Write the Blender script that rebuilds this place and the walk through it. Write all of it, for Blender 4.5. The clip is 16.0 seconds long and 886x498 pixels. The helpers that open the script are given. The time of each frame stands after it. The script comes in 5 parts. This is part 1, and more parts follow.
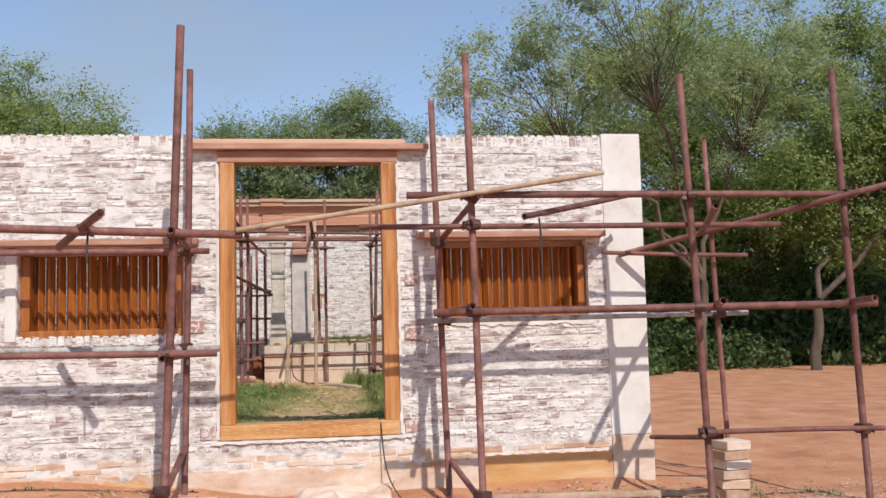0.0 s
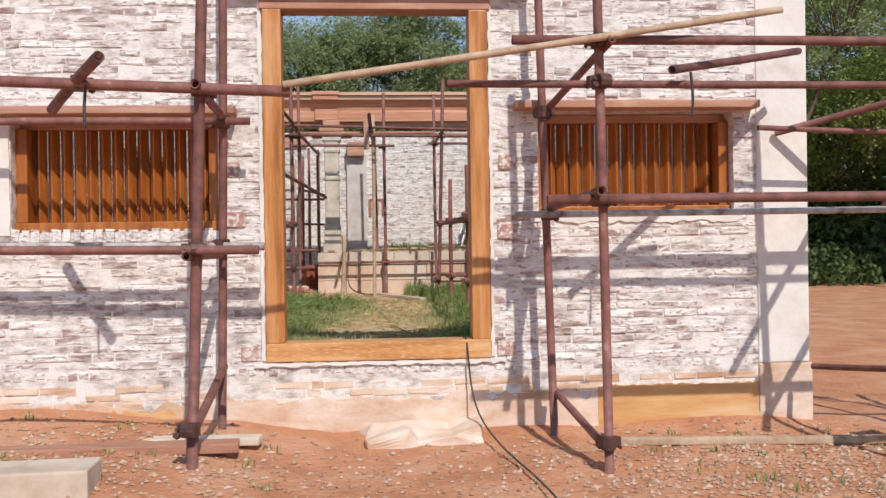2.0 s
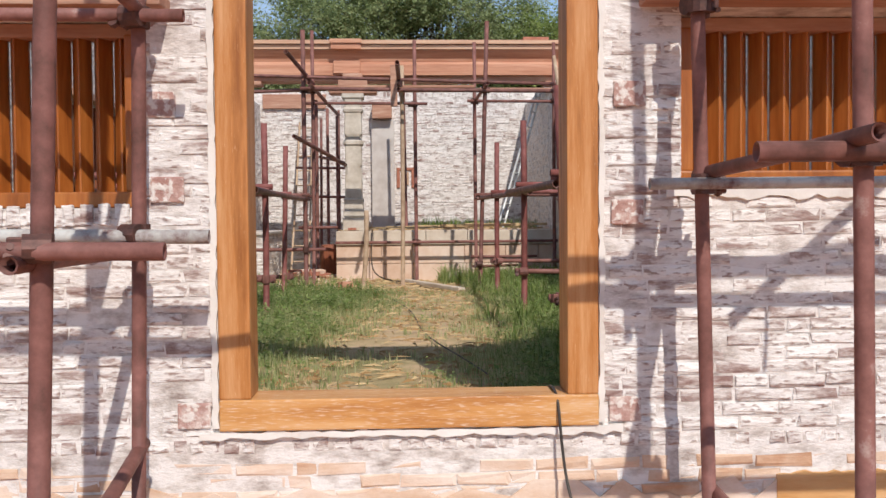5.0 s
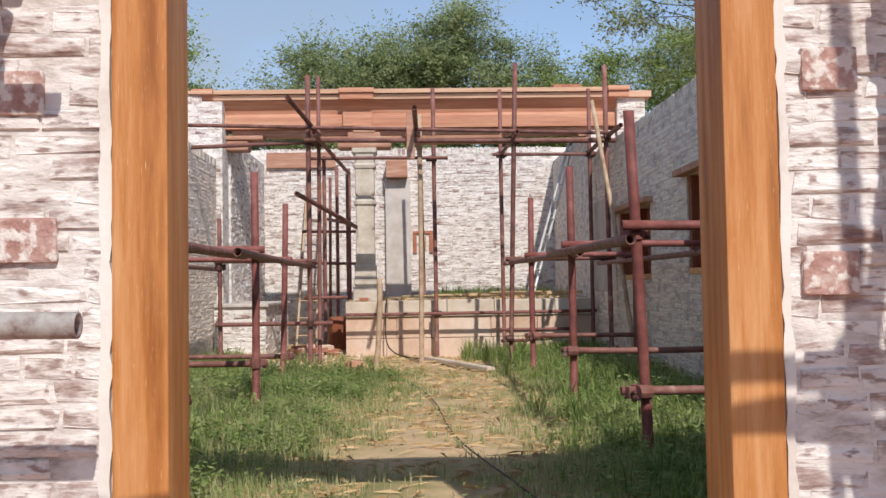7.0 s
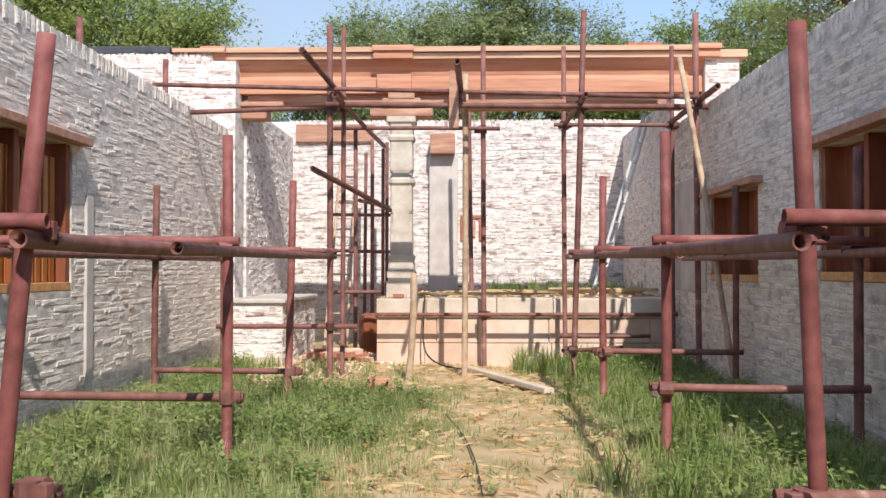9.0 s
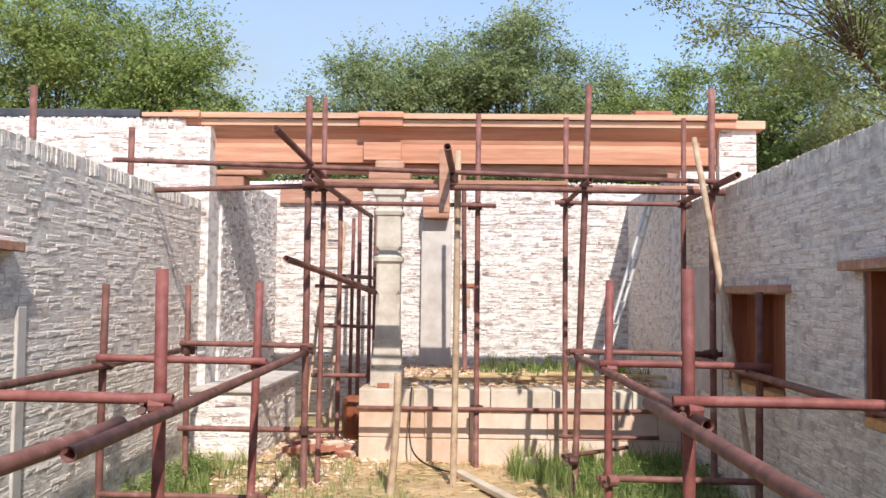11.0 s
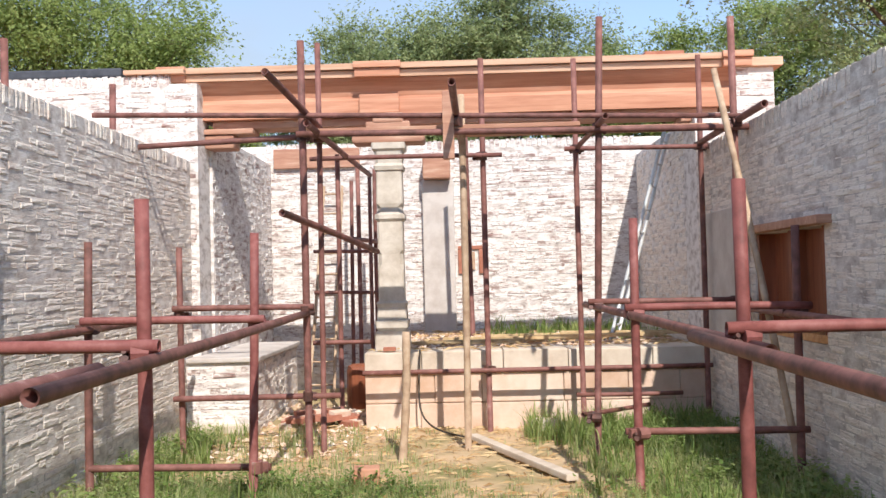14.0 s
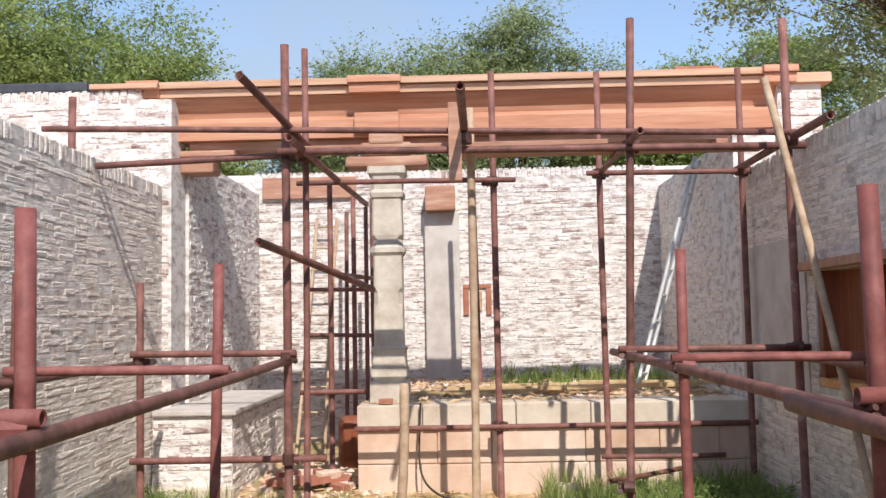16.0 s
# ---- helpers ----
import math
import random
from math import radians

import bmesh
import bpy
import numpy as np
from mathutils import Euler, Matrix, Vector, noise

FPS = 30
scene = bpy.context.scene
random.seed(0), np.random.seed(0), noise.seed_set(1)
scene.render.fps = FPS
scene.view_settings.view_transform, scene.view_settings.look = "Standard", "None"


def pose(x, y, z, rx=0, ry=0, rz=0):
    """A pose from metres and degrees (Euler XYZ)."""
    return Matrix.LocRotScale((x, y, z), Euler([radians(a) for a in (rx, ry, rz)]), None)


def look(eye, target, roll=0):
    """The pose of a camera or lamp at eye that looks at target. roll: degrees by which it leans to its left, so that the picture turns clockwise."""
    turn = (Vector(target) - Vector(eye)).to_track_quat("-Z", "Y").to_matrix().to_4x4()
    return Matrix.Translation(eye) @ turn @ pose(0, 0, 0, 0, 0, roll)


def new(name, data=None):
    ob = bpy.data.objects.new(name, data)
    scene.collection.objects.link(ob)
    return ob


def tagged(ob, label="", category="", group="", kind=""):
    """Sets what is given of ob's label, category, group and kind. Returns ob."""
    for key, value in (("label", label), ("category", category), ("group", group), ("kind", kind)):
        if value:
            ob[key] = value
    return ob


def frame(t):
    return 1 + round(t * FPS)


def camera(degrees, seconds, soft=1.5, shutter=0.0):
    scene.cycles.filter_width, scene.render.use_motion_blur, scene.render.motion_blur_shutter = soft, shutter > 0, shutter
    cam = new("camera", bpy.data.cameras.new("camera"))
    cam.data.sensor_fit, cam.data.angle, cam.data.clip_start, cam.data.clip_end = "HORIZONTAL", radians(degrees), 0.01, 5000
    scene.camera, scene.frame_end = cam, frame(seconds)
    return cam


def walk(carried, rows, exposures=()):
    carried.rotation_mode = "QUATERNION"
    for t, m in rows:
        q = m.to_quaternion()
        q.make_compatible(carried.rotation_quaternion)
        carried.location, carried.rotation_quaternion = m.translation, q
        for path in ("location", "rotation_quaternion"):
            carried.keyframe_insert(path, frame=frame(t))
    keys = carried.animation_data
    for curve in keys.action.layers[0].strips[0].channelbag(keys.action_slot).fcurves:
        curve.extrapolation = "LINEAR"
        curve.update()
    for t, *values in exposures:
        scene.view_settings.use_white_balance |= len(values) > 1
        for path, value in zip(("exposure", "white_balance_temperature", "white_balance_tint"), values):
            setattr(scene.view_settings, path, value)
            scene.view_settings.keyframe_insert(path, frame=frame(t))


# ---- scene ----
cam = camera(50.2, 16.0)
PATH = [
    (0, (0.103, 0.695, 1.376), (0.363, 2.670, 1.546), -1.4),
    (0.5, (0.058, 1.171, 1.316), (0.310, 3.152, 1.424), -1.2),
    (1, (0.045, 1.553, 1.294), (0.267, 3.540, 1.359), -1.0),
    (1.5, (-0.013, 2.008, 1.248), (0.180, 3.999, 1.283), -0.8),
    (2, (-0.030, 2.498, 1.261), (0.122, 4.492, 1.253), -0.8),
    (2.5, (-0.033, 2.995, 1.287), (0.078, 4.991, 1.236), -0.6),
    (3, (-0.064, 3.471, 1.286), (0.024, 5.467, 1.195), -0.5),
    (5.5, (-0.012, 5.505, 1.335), (0.082, 7.503, 1.295), -0.4),
    (6, (-0.018, 5.926, 1.332), (0.089, 7.923, 1.362), -0.1),
    (6.5, (-0.023, 6.343, 1.36), (0.072, 8.341, 1.402), -0.5),
    (7, (-0.062, 6.709, 1.333), (0.001, 8.707, 1.412), -0.9),
    (7.5, (0.004, 7.157, 1.343), (0.014, 9.155, 1.433), -0.2),
    (8, (0.088, 7.701, 1.38), (0.052, 9.698, 1.485), -0.3),
    (10.3, (0.045, 9.452, 1.886), (-0.018, 11.451, 1.835), 0.1),
    (10.5, (0.081, 9.499, 1.991), (0.025, 11.498, 1.978), 0.4),
    (11, (0.143, 9.537, 2.095), (0.087, 11.534, 2.194), 0.7),
    (11.5, (0.163, 9.556, 2.076), (0.11, 11.549, 2.235), 0.7),
    (12, (0.129, 9.6, 2.058), (0.085, 11.596, 2.167), 0.2),
    (12.5, (0.071, 9.619, 2.053), (0.04, 11.619, 2.099), -0.2),
    (13, (0.018, 9.686, 2.025), (-0.001, 11.686, 2.016), -0.6),
    (13.5, (0.011, 9.788, 1.966), (-0.013, 11.788, 1.961), -0.9),
    (14, (0.039, 10.058, 1.865), (-0.009, 12.056, 1.924), -1.4),
    (14.5, (-0.01, 10.329, 1.869), (-0.058, 12.325, 1.973), -1.3),
    (15, (-0.043, 10.625, 1.893), (-0.084, 12.62, 2.027), -1.2),
    (15.5, (-0.011, 10.921, 1.897), (-0.058, 12.915, 2.047), -1.1),
    (16, (-0.008, 11.162, 1.874), (-0.059, 13.157, 2.019), -1.1),
]
walk(cam, [(t, look(eye, target, roll)) for t, eye, target, roll in PATH],
     exposures=[(0.0, 0.44), (3.0, 0.44), (6.0, 0.50), (7.0, 0.55), (8.0, 0.80), (10.5, 1.0), (13.5, 1.05), (16.0, 0.86)])

# ---- light ----
SUN_DIR = Vector((-0.24, 1.0, -1.0)).normalized()
world = bpy.data.worlds.new("sky")
scene.world = world
world.use_nodes = True
wn, wl = world.node_tree.nodes, world.node_tree.links
wn.clear()
sky = wn.new("ShaderNodeTexSky")
sky.sky_type, sky.sun_disc = "NISHITA", False
sky.sun_elevation = math.asin(-SUN_DIR.z)
sky.sun_rotation = math.atan2(-SUN_DIR.x, -SUN_DIR.y)
sky.air_density, sky.dust_density, sky.ozone_density = 0.9, 0.2, 2.5
sky.altitude = 1000
tc = wn.new("ShaderNodeTexCoord")
mp = wn.new("ShaderNodeMapping")
mp.inputs["Scale"].default_value = (1.2, 1.2, 3.0)
cl = wn.new("ShaderNodeTexNoise")
cl.inputs["Scale"].default_value, cl.inputs["Detail"].default_value, cl.inputs["Roughness"].default_value = 1.6, 5, 0.5
cr = wn.new("ShaderNodeMapRange")
cr.inputs[1].default_value, cr.inputs[2].default_value, cr.inputs[3].default_value, cr.inputs[4].default_value = 0.36, 0.70, 0.1, 0.8
cm = wn.new("ShaderNodeMix")
cm.data_type = "RGBA"
cm.inputs[7].default_value = (2.1, 2.45, 2.8, 1)
bg = wn.new("ShaderNodeBackground")
bg.inputs["Strength"].default_value = 0.135
wo = wn.new("ShaderNodeOutputWorld")
wl.new(tc.outputs["Generated"], mp.inputs[0])
wl.new(mp.outputs[0], cl.inputs["Vector"])
wl.new(cl.outputs[0], cr.inputs[0])
wl.new(cr.outputs[0], cm.inputs[0])
wl.new(sky.outputs[0], cm.inputs[6])
wl.new(cm.outputs[2], bg.inputs[0])
wl.new(bg.outputs[0], wo.inputs[0])

sun = new("sun", bpy.data.lights.new("sun", "SUN"))
sun.data.energy, sun.data.angle, sun.data.color = 2.8, radians(0.55), (1.0, 0.945, 0.87)
sun.matrix_world = look((0, 0, 30), Vector((0, 0, 30)) + SUN_DIR)


# ---- materials ----
def material(name, stops, scale=4.0, detail=6, rough=0.85, bump=0.3, bump_scale=40.0, dist=0.004, stretch=(1, 1, 1), metal=0.0,
             fine=None, rand="", rand_amt=0.25, coat=0.0, spec=0.3):
    """A procedural surface: a colour ramp over coarse noise, a finer darkening noise, random change per piece, and bump."""
    m = bpy.data.materials.new(name)
    m.use_nodes = True
    n, l = m.node_tree.nodes, m.node_tree.links
    b = n["Principled BSDF"]
    b.inputs["Roughness"].default_value, b.inputs["Metallic"].default_value = rough, metal
    b.inputs["Specular IOR Level"].default_value = spec
    b.inputs["Coat Weight"].default_value = coat
    b.inputs["Coat Roughness"].default_value = 0.25
    g = n.new("ShaderNodeNewGeometry")
    mpn = n.new("ShaderNodeMapping")
    mpn.inputs["Scale"].default_value = stretch
    l.new(g.outputs["Position"], mpn.inputs[0])
    t1 = n.new("ShaderNodeTexNoise")
    t1.inputs["Scale"].default_value, t1.inputs["Detail"].default_value, t1.inputs["Roughness"].default_value = scale, detail, 0.65
    l.new(mpn.outputs[0], t1.inputs["Vector"])
    ramp = n.new("ShaderNodeValToRGB")
    els = ramp.color_ramp.elements
    while len(els) < len(stops):
        els.new(0.5)
    for e, (p, c) in zip(els, stops):
        e.position, e.color = p, (*c, 1)
    fac = t1.outputs[0]
    if rand:
        src = n.new("ShaderNodeObjectInfo").outputs["Random"] if rand == "object" else g.outputs["Random Per Island"]
        mr = n.new("ShaderNodeMapRange")
        mr.inputs[3].default_value, mr.inputs[4].default_value = -rand_amt, rand_amt
        l.new(src, mr.inputs[0])
        ad = n.new("ShaderNodeMath")
        ad.operation = "ADD"
        l.new(fac, ad.inputs[0])
        l.new(mr.outputs[0], ad.inputs[1])
        fac = ad.outputs[0]
    l.new(fac, ramp.inputs[0])
    col = ramp.outputs[0]
    t2 = n.new("ShaderNodeTexNoise")
    t2.inputs["Scale"].default_value, t2.inputs["Detail"].default_value = bump_scale, 5
    l.new(mpn.outputs[0], t2.inputs["Vector"])
    if fine:
        f = n.new("ShaderNodeMapRange")
        f.inputs[1].default_value, f.inputs[2].default_value = fine[0], fine[1]
        l.new(t2.outputs[0], f.inputs[0])
        mx = n.new("ShaderNodeMix")
        mx.data_type = "RGBA"
        mx.inputs[7].default_value = (*fine[2], 1)
        l.new(f.outputs[0], mx.inputs[0])
        l.new(col, mx.inputs[6])
        col = mx.outputs[2]
    l.new(col, b.inputs["Base Color"])
    bp = n.new("ShaderNodeBump")
    bp.inputs["Strength"].default_value, bp.inputs["Distance"].default_value = bump, dist
    l.new(t2.outputs[0], bp.inputs["Height"])
    l.new(bp.outputs[0], b.inputs["Normal"])
    return m


WASH = [(0.27, (0.25, 0.15, 0.13)), (0.37, (0.42, 0.33, 0.30)), (0.45, (0.64, 0.58, 0.545)), (0.60, (0.79, 0.75, 0.715))]
m_brick_isl = material("whitewashed_brick", WASH, 8, 8, 0.9, 0.8, 30, 0.010, (0.8, 0.8, 2.4), rand="island", rand_amt=0.09, fine=(0.54, 0.66, (0.34, 0.25, 0.22)))
m_brick_obj = material("whitewashed_brick_piece", WASH, 8, 8, 0.9, 0.8, 30, 0.010, (0.8, 0.8, 2.4), rand="object", rand_amt=0.09, fine=(0.54, 0.66, (0.34, 0.25, 0.22)))
GREYW = [(0.25, (0.42, 0.29, 0.24)), (0.36, (0.66, 0.55, 0.47)), (0.5, (0.80, 0.71, 0.63)), (0.75, (0.86, 0.79, 0.71))]
m_brick_court = material("limewashed_court_brick", GREYW, 6, 8, 0.92, 0.8, 34, 0.010, (0.7, 0.7, 2.8), rand="island", rand_amt=0.05, fine=(0.56, 0.70, (0.50, 0.43, 0.39)))
m_mortar = material("old_lime_mortar", [(0.32, (0.30, 0.24, 0.21)), (0.43, (0.55, 0.49, 0.45)), (0.55, (0.76, 0.71, 0.675))], 6, 7, 0.95, 0.6, 50, 0.008, (1, 1, 2))
m_base = material("mud_stained_brick", [(0.3, (0.48, 0.27, 0.16)), (0.5, (0.64, 0.46, 0.34)), (0.68, (0.74, 0.61, 0.52))], 3, 8, 0.95, 0.4, 50, 0.006, (1, 1, 2), rand="island", rand_amt=0.12)
m_ochre = material("ochre_mud_plaster", [(0.3, (0.50, 0.24, 0.08)), (0.55, (0.62, 0.36, 0.16)), (0.75, (0.68, 0.48, 0.30))], 2.5, 7, 0.95, 0.4, 30, 0.006, (0.6, 1, 3))
m_plaster = material("white_lime_plaster", [(0.25, (0.58, 0.50, 0.44)), (0.42, (0.70, 0.65, 0.60)), (0.7, (0.80, 0.76, 0.71))], 4, 7, 0.9, 0.35, 40, 0.005)
m_greyplaster = material("grey_plaster", [(0.3, (0.44, 0.38, 0.34)), (0.6, (0.58, 0.53, 0.49))], 4, 6, 0.92, 0.3, 40, 0.004)
m_frame = material("varnished_teak", [(0.32, (0.28, 0.098, 0.024)), (0.48, (0.47, 0.19, 0.055)), (0.68, (0.62, 0.33, 0.15))], 3.0, 9, 0.5, 0.2, 60, 0.003, (6, 6, 0.45), coat=0.12, fine=(0.64, 0.82, (0.72, 0.46, 0.26)))
m_frame_h = material("varnished_teak_sill", [(0.3, (0.42, 0.17, 0.05)), (0.5, (0.58, 0.28, 0.09)), (0.7, (0.68, 0.40, 0.19))], 3.5, 8, 0.55, 0.2, 40, 0.003, (0.5, 5, 5), coat=0.08, fine=(0.54, 0.72, (0.70, 0.50, 0.36)))
m_slat = material("varnished_slat_wood", [(0.3, (0.20, 0.055, 0.010)), (0.5, (0.34, 0.105, 0.020)), (0.7, (0.46, 0.165, 0.038))], 3.5, 8, 0.42, 0.12, 60, 0.002, (5, 5, 0.5), coat=0.2, rand="island", rand_amt=0.1)
m_lintel = material("weathered_red_lintel", [(0.3, (0.33, 0.15, 0.10)), (0.55, (0.46, 0.25, 0.17)), (0.75, (0.58, 0.40, 0.30))], 4, 7, 0.75, 0.2, 50, 0.003, (0.5, 4, 4))
m_shutter = material("dark_red_shutter", [(0.3, (0.17, 0.05, 0.026)), (0.6, (0.28, 0.09, 0.042)), (0.8, (0.36, 0.14, 0.07))], 4, 7, 0.6, 0.15, 60, 0.002, (5, 5, 0.5))
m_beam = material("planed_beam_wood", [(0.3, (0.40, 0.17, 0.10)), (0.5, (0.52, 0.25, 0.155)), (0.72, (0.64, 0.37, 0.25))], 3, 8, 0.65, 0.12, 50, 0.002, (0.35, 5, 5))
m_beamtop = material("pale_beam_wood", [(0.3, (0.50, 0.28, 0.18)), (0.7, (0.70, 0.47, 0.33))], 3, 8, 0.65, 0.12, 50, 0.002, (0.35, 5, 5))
m_pipe = material("rusty_red_pipe", [(0.28, (0.10, 0.045, 0.035)), (0.5, (0.20, 0.085, 0.07)), (0.66, (0.27, 0.12, 0.10)), (0.78, (0.42, 0.30, 0.26))], 9, 7, 0.62, 0.3, 90, 0.002, rand="object", rand_amt=0.08)
m_pipepink = material("red_primer_pipe", [(0.28, (0.13, 0.042, 0.036)), (0.5, (0.23, 0.075, 0.066)), (0.7, (0.31, 0.125, 0.11)), (0.82, (0.46, 0.32, 0.29))], 9, 7, 0.6, 0.3, 90, 0.002, rand="object", rand_amt=0.08)
m_pipegrey = material("lime_splashed_pipe", [(0.34, (0.16, 0.08, 0.07)), (0.45, (0.34, 0.30, 0.28)), (0.6, (0.50, 0.49, 0.46))], 9, 7, 0.7, 0.3, 90, 0.002)
m_bamboo = material("dry_bamboo_pole", [(0.3, (0.30, 0.19, 0.12)), (0.55, (0.48, 0.34, 0.23)), (0.75, (0.60, 0.48, 0.35))], 8, 6, 0.7, 0.25, 60, 0.002)
m_steel = material("worn_steel_coupler", [(0.3, (0.05, 0.03, 0.028)), (0.7, (0.16, 0.075, 0.06))], 20, 5, 0.55, 0.4, 80, 0.003, metal=0.3)
m_stone = material("pale_granite_block", [(0.3, (0.46, 0.36, 0.27)), (0.5, (0.60, 0.50, 0.40)), (0.7, (0.68, 0.60, 0.50))], 3, 8, 0.9, 0.35, 60, 0.004, rand="object", rand_amt=0.08)
m_pinkstone = material("pinkish_plinth_block", [(0.3, (0.55, 0.36, 0.25)), (0.5, (0.66, 0.48, 0.37)), (0.72, (0.74, 0.60, 0.50))], 3, 8, 0.9, 0.35, 50, 0.004, rand="object", rand_amt=0.08)
m_greystone = material("carved_grey_stone", [(0.3, (0.42, 0.35, 0.28)), (0.55, (0.56, 0.49, 0.41)), (0.75, (0.66, 0.60, 0.52))], 6, 8, 0.88, 0.4, 60, 0.004)
m_redbrick = material("bare_red_brick", [(0.3, (0.30, 0.11, 0.07)), (0.6, (0.42, 0.18, 0.12)), (0.8, (0.56, 0.34, 0.27))], 8, 6, 0.92, 0.4, 60, 0.005)
m_plug = material("washed_plug_brick", [(0.3, (0.32, 0.16, 0.13)), (0.52, (0.46, 0.29, 0.25)), (0.7, (0.70, 0.60, 0.54))], 14, 6, 0.92, 0.9, 34, 0.012, fine=(0.50, 0.60, (0.70, 0.63, 0.58)))
m_tarp = material("dark_tarpaulin", [(0.3, (0.03, 0.035, 0.045)), (0.7, (0.08, 0.085, 0.10))], 6, 5, 0.6)
m_cable = material("black_cable", [(0.3, (0.03, 0.025, 0.022)), (0.7, (0.07, 0.055, 0.045))], 6, 3, 0.5)
m_alu = material("dull_aluminium", [(0.3, (0.55, 0.55, 0.54)), (0.7, (0.78, 0.78, 0.76))], 12, 4, 0.45, 0.1, 80, 0.001, metal=0.35)
m_bark = material("grey_brown_bark", [(0.3, (0.07, 0.05, 0.035)), (0.7, (0.17, 0.13, 0.095))], 6, 7, 0.95, 0.7, 18, 0.02, (1, 1, 0.3))
m_soil = material("red_sandy_soil", [(0.28, (0.36, 0.15, 0.08)), (0.5, (0.53, 0.245, 0.13)), (0.72, (0.61, 0.36, 0.235))], 1.6, 10, 0.97, 0.8, 26, 0.03, fine=(0.60, 0.78, (0.52, 0.37, 0.28)))
m_court = material("straw_littered_soil", [(0.32, (0.22, 0.20, 0.08)), (0.46, (0.40, 0.30, 0.16)), (0.58, (0.54, 0.38, 0.23)), (0.72, (0.62, 0.47, 0.31))], 1.3, 9, 0.97, 0.6, 26, 0.015)
m_rubble = material("pale_rubble", [(0.3, (0.34, 0.19, 0.12)), (0.55, (0.48, 0.31, 0.21)), (0.8, (0.56, 0.44, 0.35))], 8, 5, 0.95, 0.3, 60, 0.004, rand="island", rand_amt=0.25)
m_straw = material("dry_straw", [(0.3, (0.36, 0.22, 0.10)), (0.7, (0.62, 0.46, 0.26))], 9, 4, 0.9, rand="island", rand_amt=0.25)


def leafy(name, c0, c1, c2, trans=0.35):
    m = bpy.data.materials.new(name)
    m.use_nodes = True
    n, l = m.node_tree.nodes, m.node_tree.links
    b = n["Principled BSDF"]
    b.inputs["Roughness"].default_value = 0.6
    b.inputs["Specular IOR Level"].default_value = 0.25
    g = n.new("ShaderNodeNewGeometry")
    t1 = n.new("ShaderNodeTexNoise")
    t1.inputs["Scale"].default_value, t1.inputs["Detail"].default_value = 0.9, 4
    l.new(g.outputs["Position"], t1.inputs["Vector"])
    mx = n.new("ShaderNodeMath")
    mx.operation = "MULTIPLY_ADD"
    mx.inputs[1].default_value, mx.inputs[2].default_value = 0.5, -0.25
    l.new(g.outputs["Random Per Island"], mx.inputs[0])
    ad = n.new("ShaderNodeMath")
    l.new(mx.outputs[0], ad.inputs[0])
    l.new(t1.outputs[0], ad.inputs[1])
    r = n.new("ShaderNodeValToRGB")
    e = r.color_ramp.elements
    e.new(0.5)
    for k, (p, c) in zip(e, ((0.28, c0), (0.5, c1), (0.74, c2))):
        k.position, k.color = p, (*c, 1)
    l.new(ad.outputs[0], r.inputs[0])
    l.new(r.outputs[0], b.inputs["Base Color"])
    tr = n.new("ShaderNodeBsdfTranslucent")
    l.new(r.outputs[0], tr.inputs[0])
    sh = n.new("ShaderNodeMixShader")
    sh.inputs[0].default_value = trans
    l.new(b.outputs[0], sh.inputs[1])
    l.new(tr.outputs[0], sh.inputs[2])
    l.new(sh.outputs[0], n["Material Output"].inputs[0])
    return m


m_leaf = leafy("fresh_green_leaf", (0.16, 0.22, 0.06), (0.27, 0.34, 0.10), (0.38, 0.45, 0.17), 0.5)
m_leaf_grey = leafy("grey_green_leaf", (0.17, 0.22, 0.09), (0.28, 0.34, 0.15), (0.40, 0.45, 0.23), 0.5)
m_leaf_pale = leafy("pale_acacia_leaf", (0.24, 0.30, 0.13), (0.36, 0.43, 0.20), (0.48, 0.54, 0.30), 0.55)
# Darker copy of the leaf colours, with the shade under the trees painted in.
m_leaf_shaded = leafy("shade_darkened_leaf", (0.045, 0.08, 0.025), (0.095, 0.14, 0.045), (0.18, 0.23, 0.09), 0.4)
m_grass = leafy("meadow_grass", (0.25, 0.31, 0.12), (0.40, 0.45, 0.20), (0.60, 0.56, 0.32), 0.5)
m_weed = leafy("green_weed", (0.15, 0.23, 0.06), (0.26, 0.35, 0.10), (0.40, 0.46, 0.19), 0.5)


# ---- building helpers ----
def link_mesh(name, verts, faces, mat, parent=None, label="", smooth=False):
    me = bpy.data.meshes.new(name)
    me.from_pydata([tuple(v) for v in verts], [], [tuple(f) for f in faces])
    me.validate()
    me.materials.append(mat)
    if smooth:
        me.polygons.foreach_set("use_smooth", [True] * len(me.polygons))
    ob = new(name, me)
    if parent:
        ob.parent = parent
    if label:
        ob["label"] = label
    return ob


def part(name, bm, mat, parent=None, label="", smooth=False):
    """Links a bmesh as one mesh object under a thing or a part."""
    me = bpy.data.meshes.new(name)
    bmesh.ops.recalc_face_normals(bm, faces=bm.faces)
    bm.to_mesh(me)
    bm.free()
    me.materials.append(mat)
    if smooth:
        me.polygons.foreach_set("use_smooth", [True] * len(me.polygons))
    ob = new(name, me)
    if parent:
        ob.parent = parent
    if label:
        ob["label"] = label
    return ob


def thing(name, label, category, group="", kind=""):
    return tagged(new(name), label, category, group, kind)


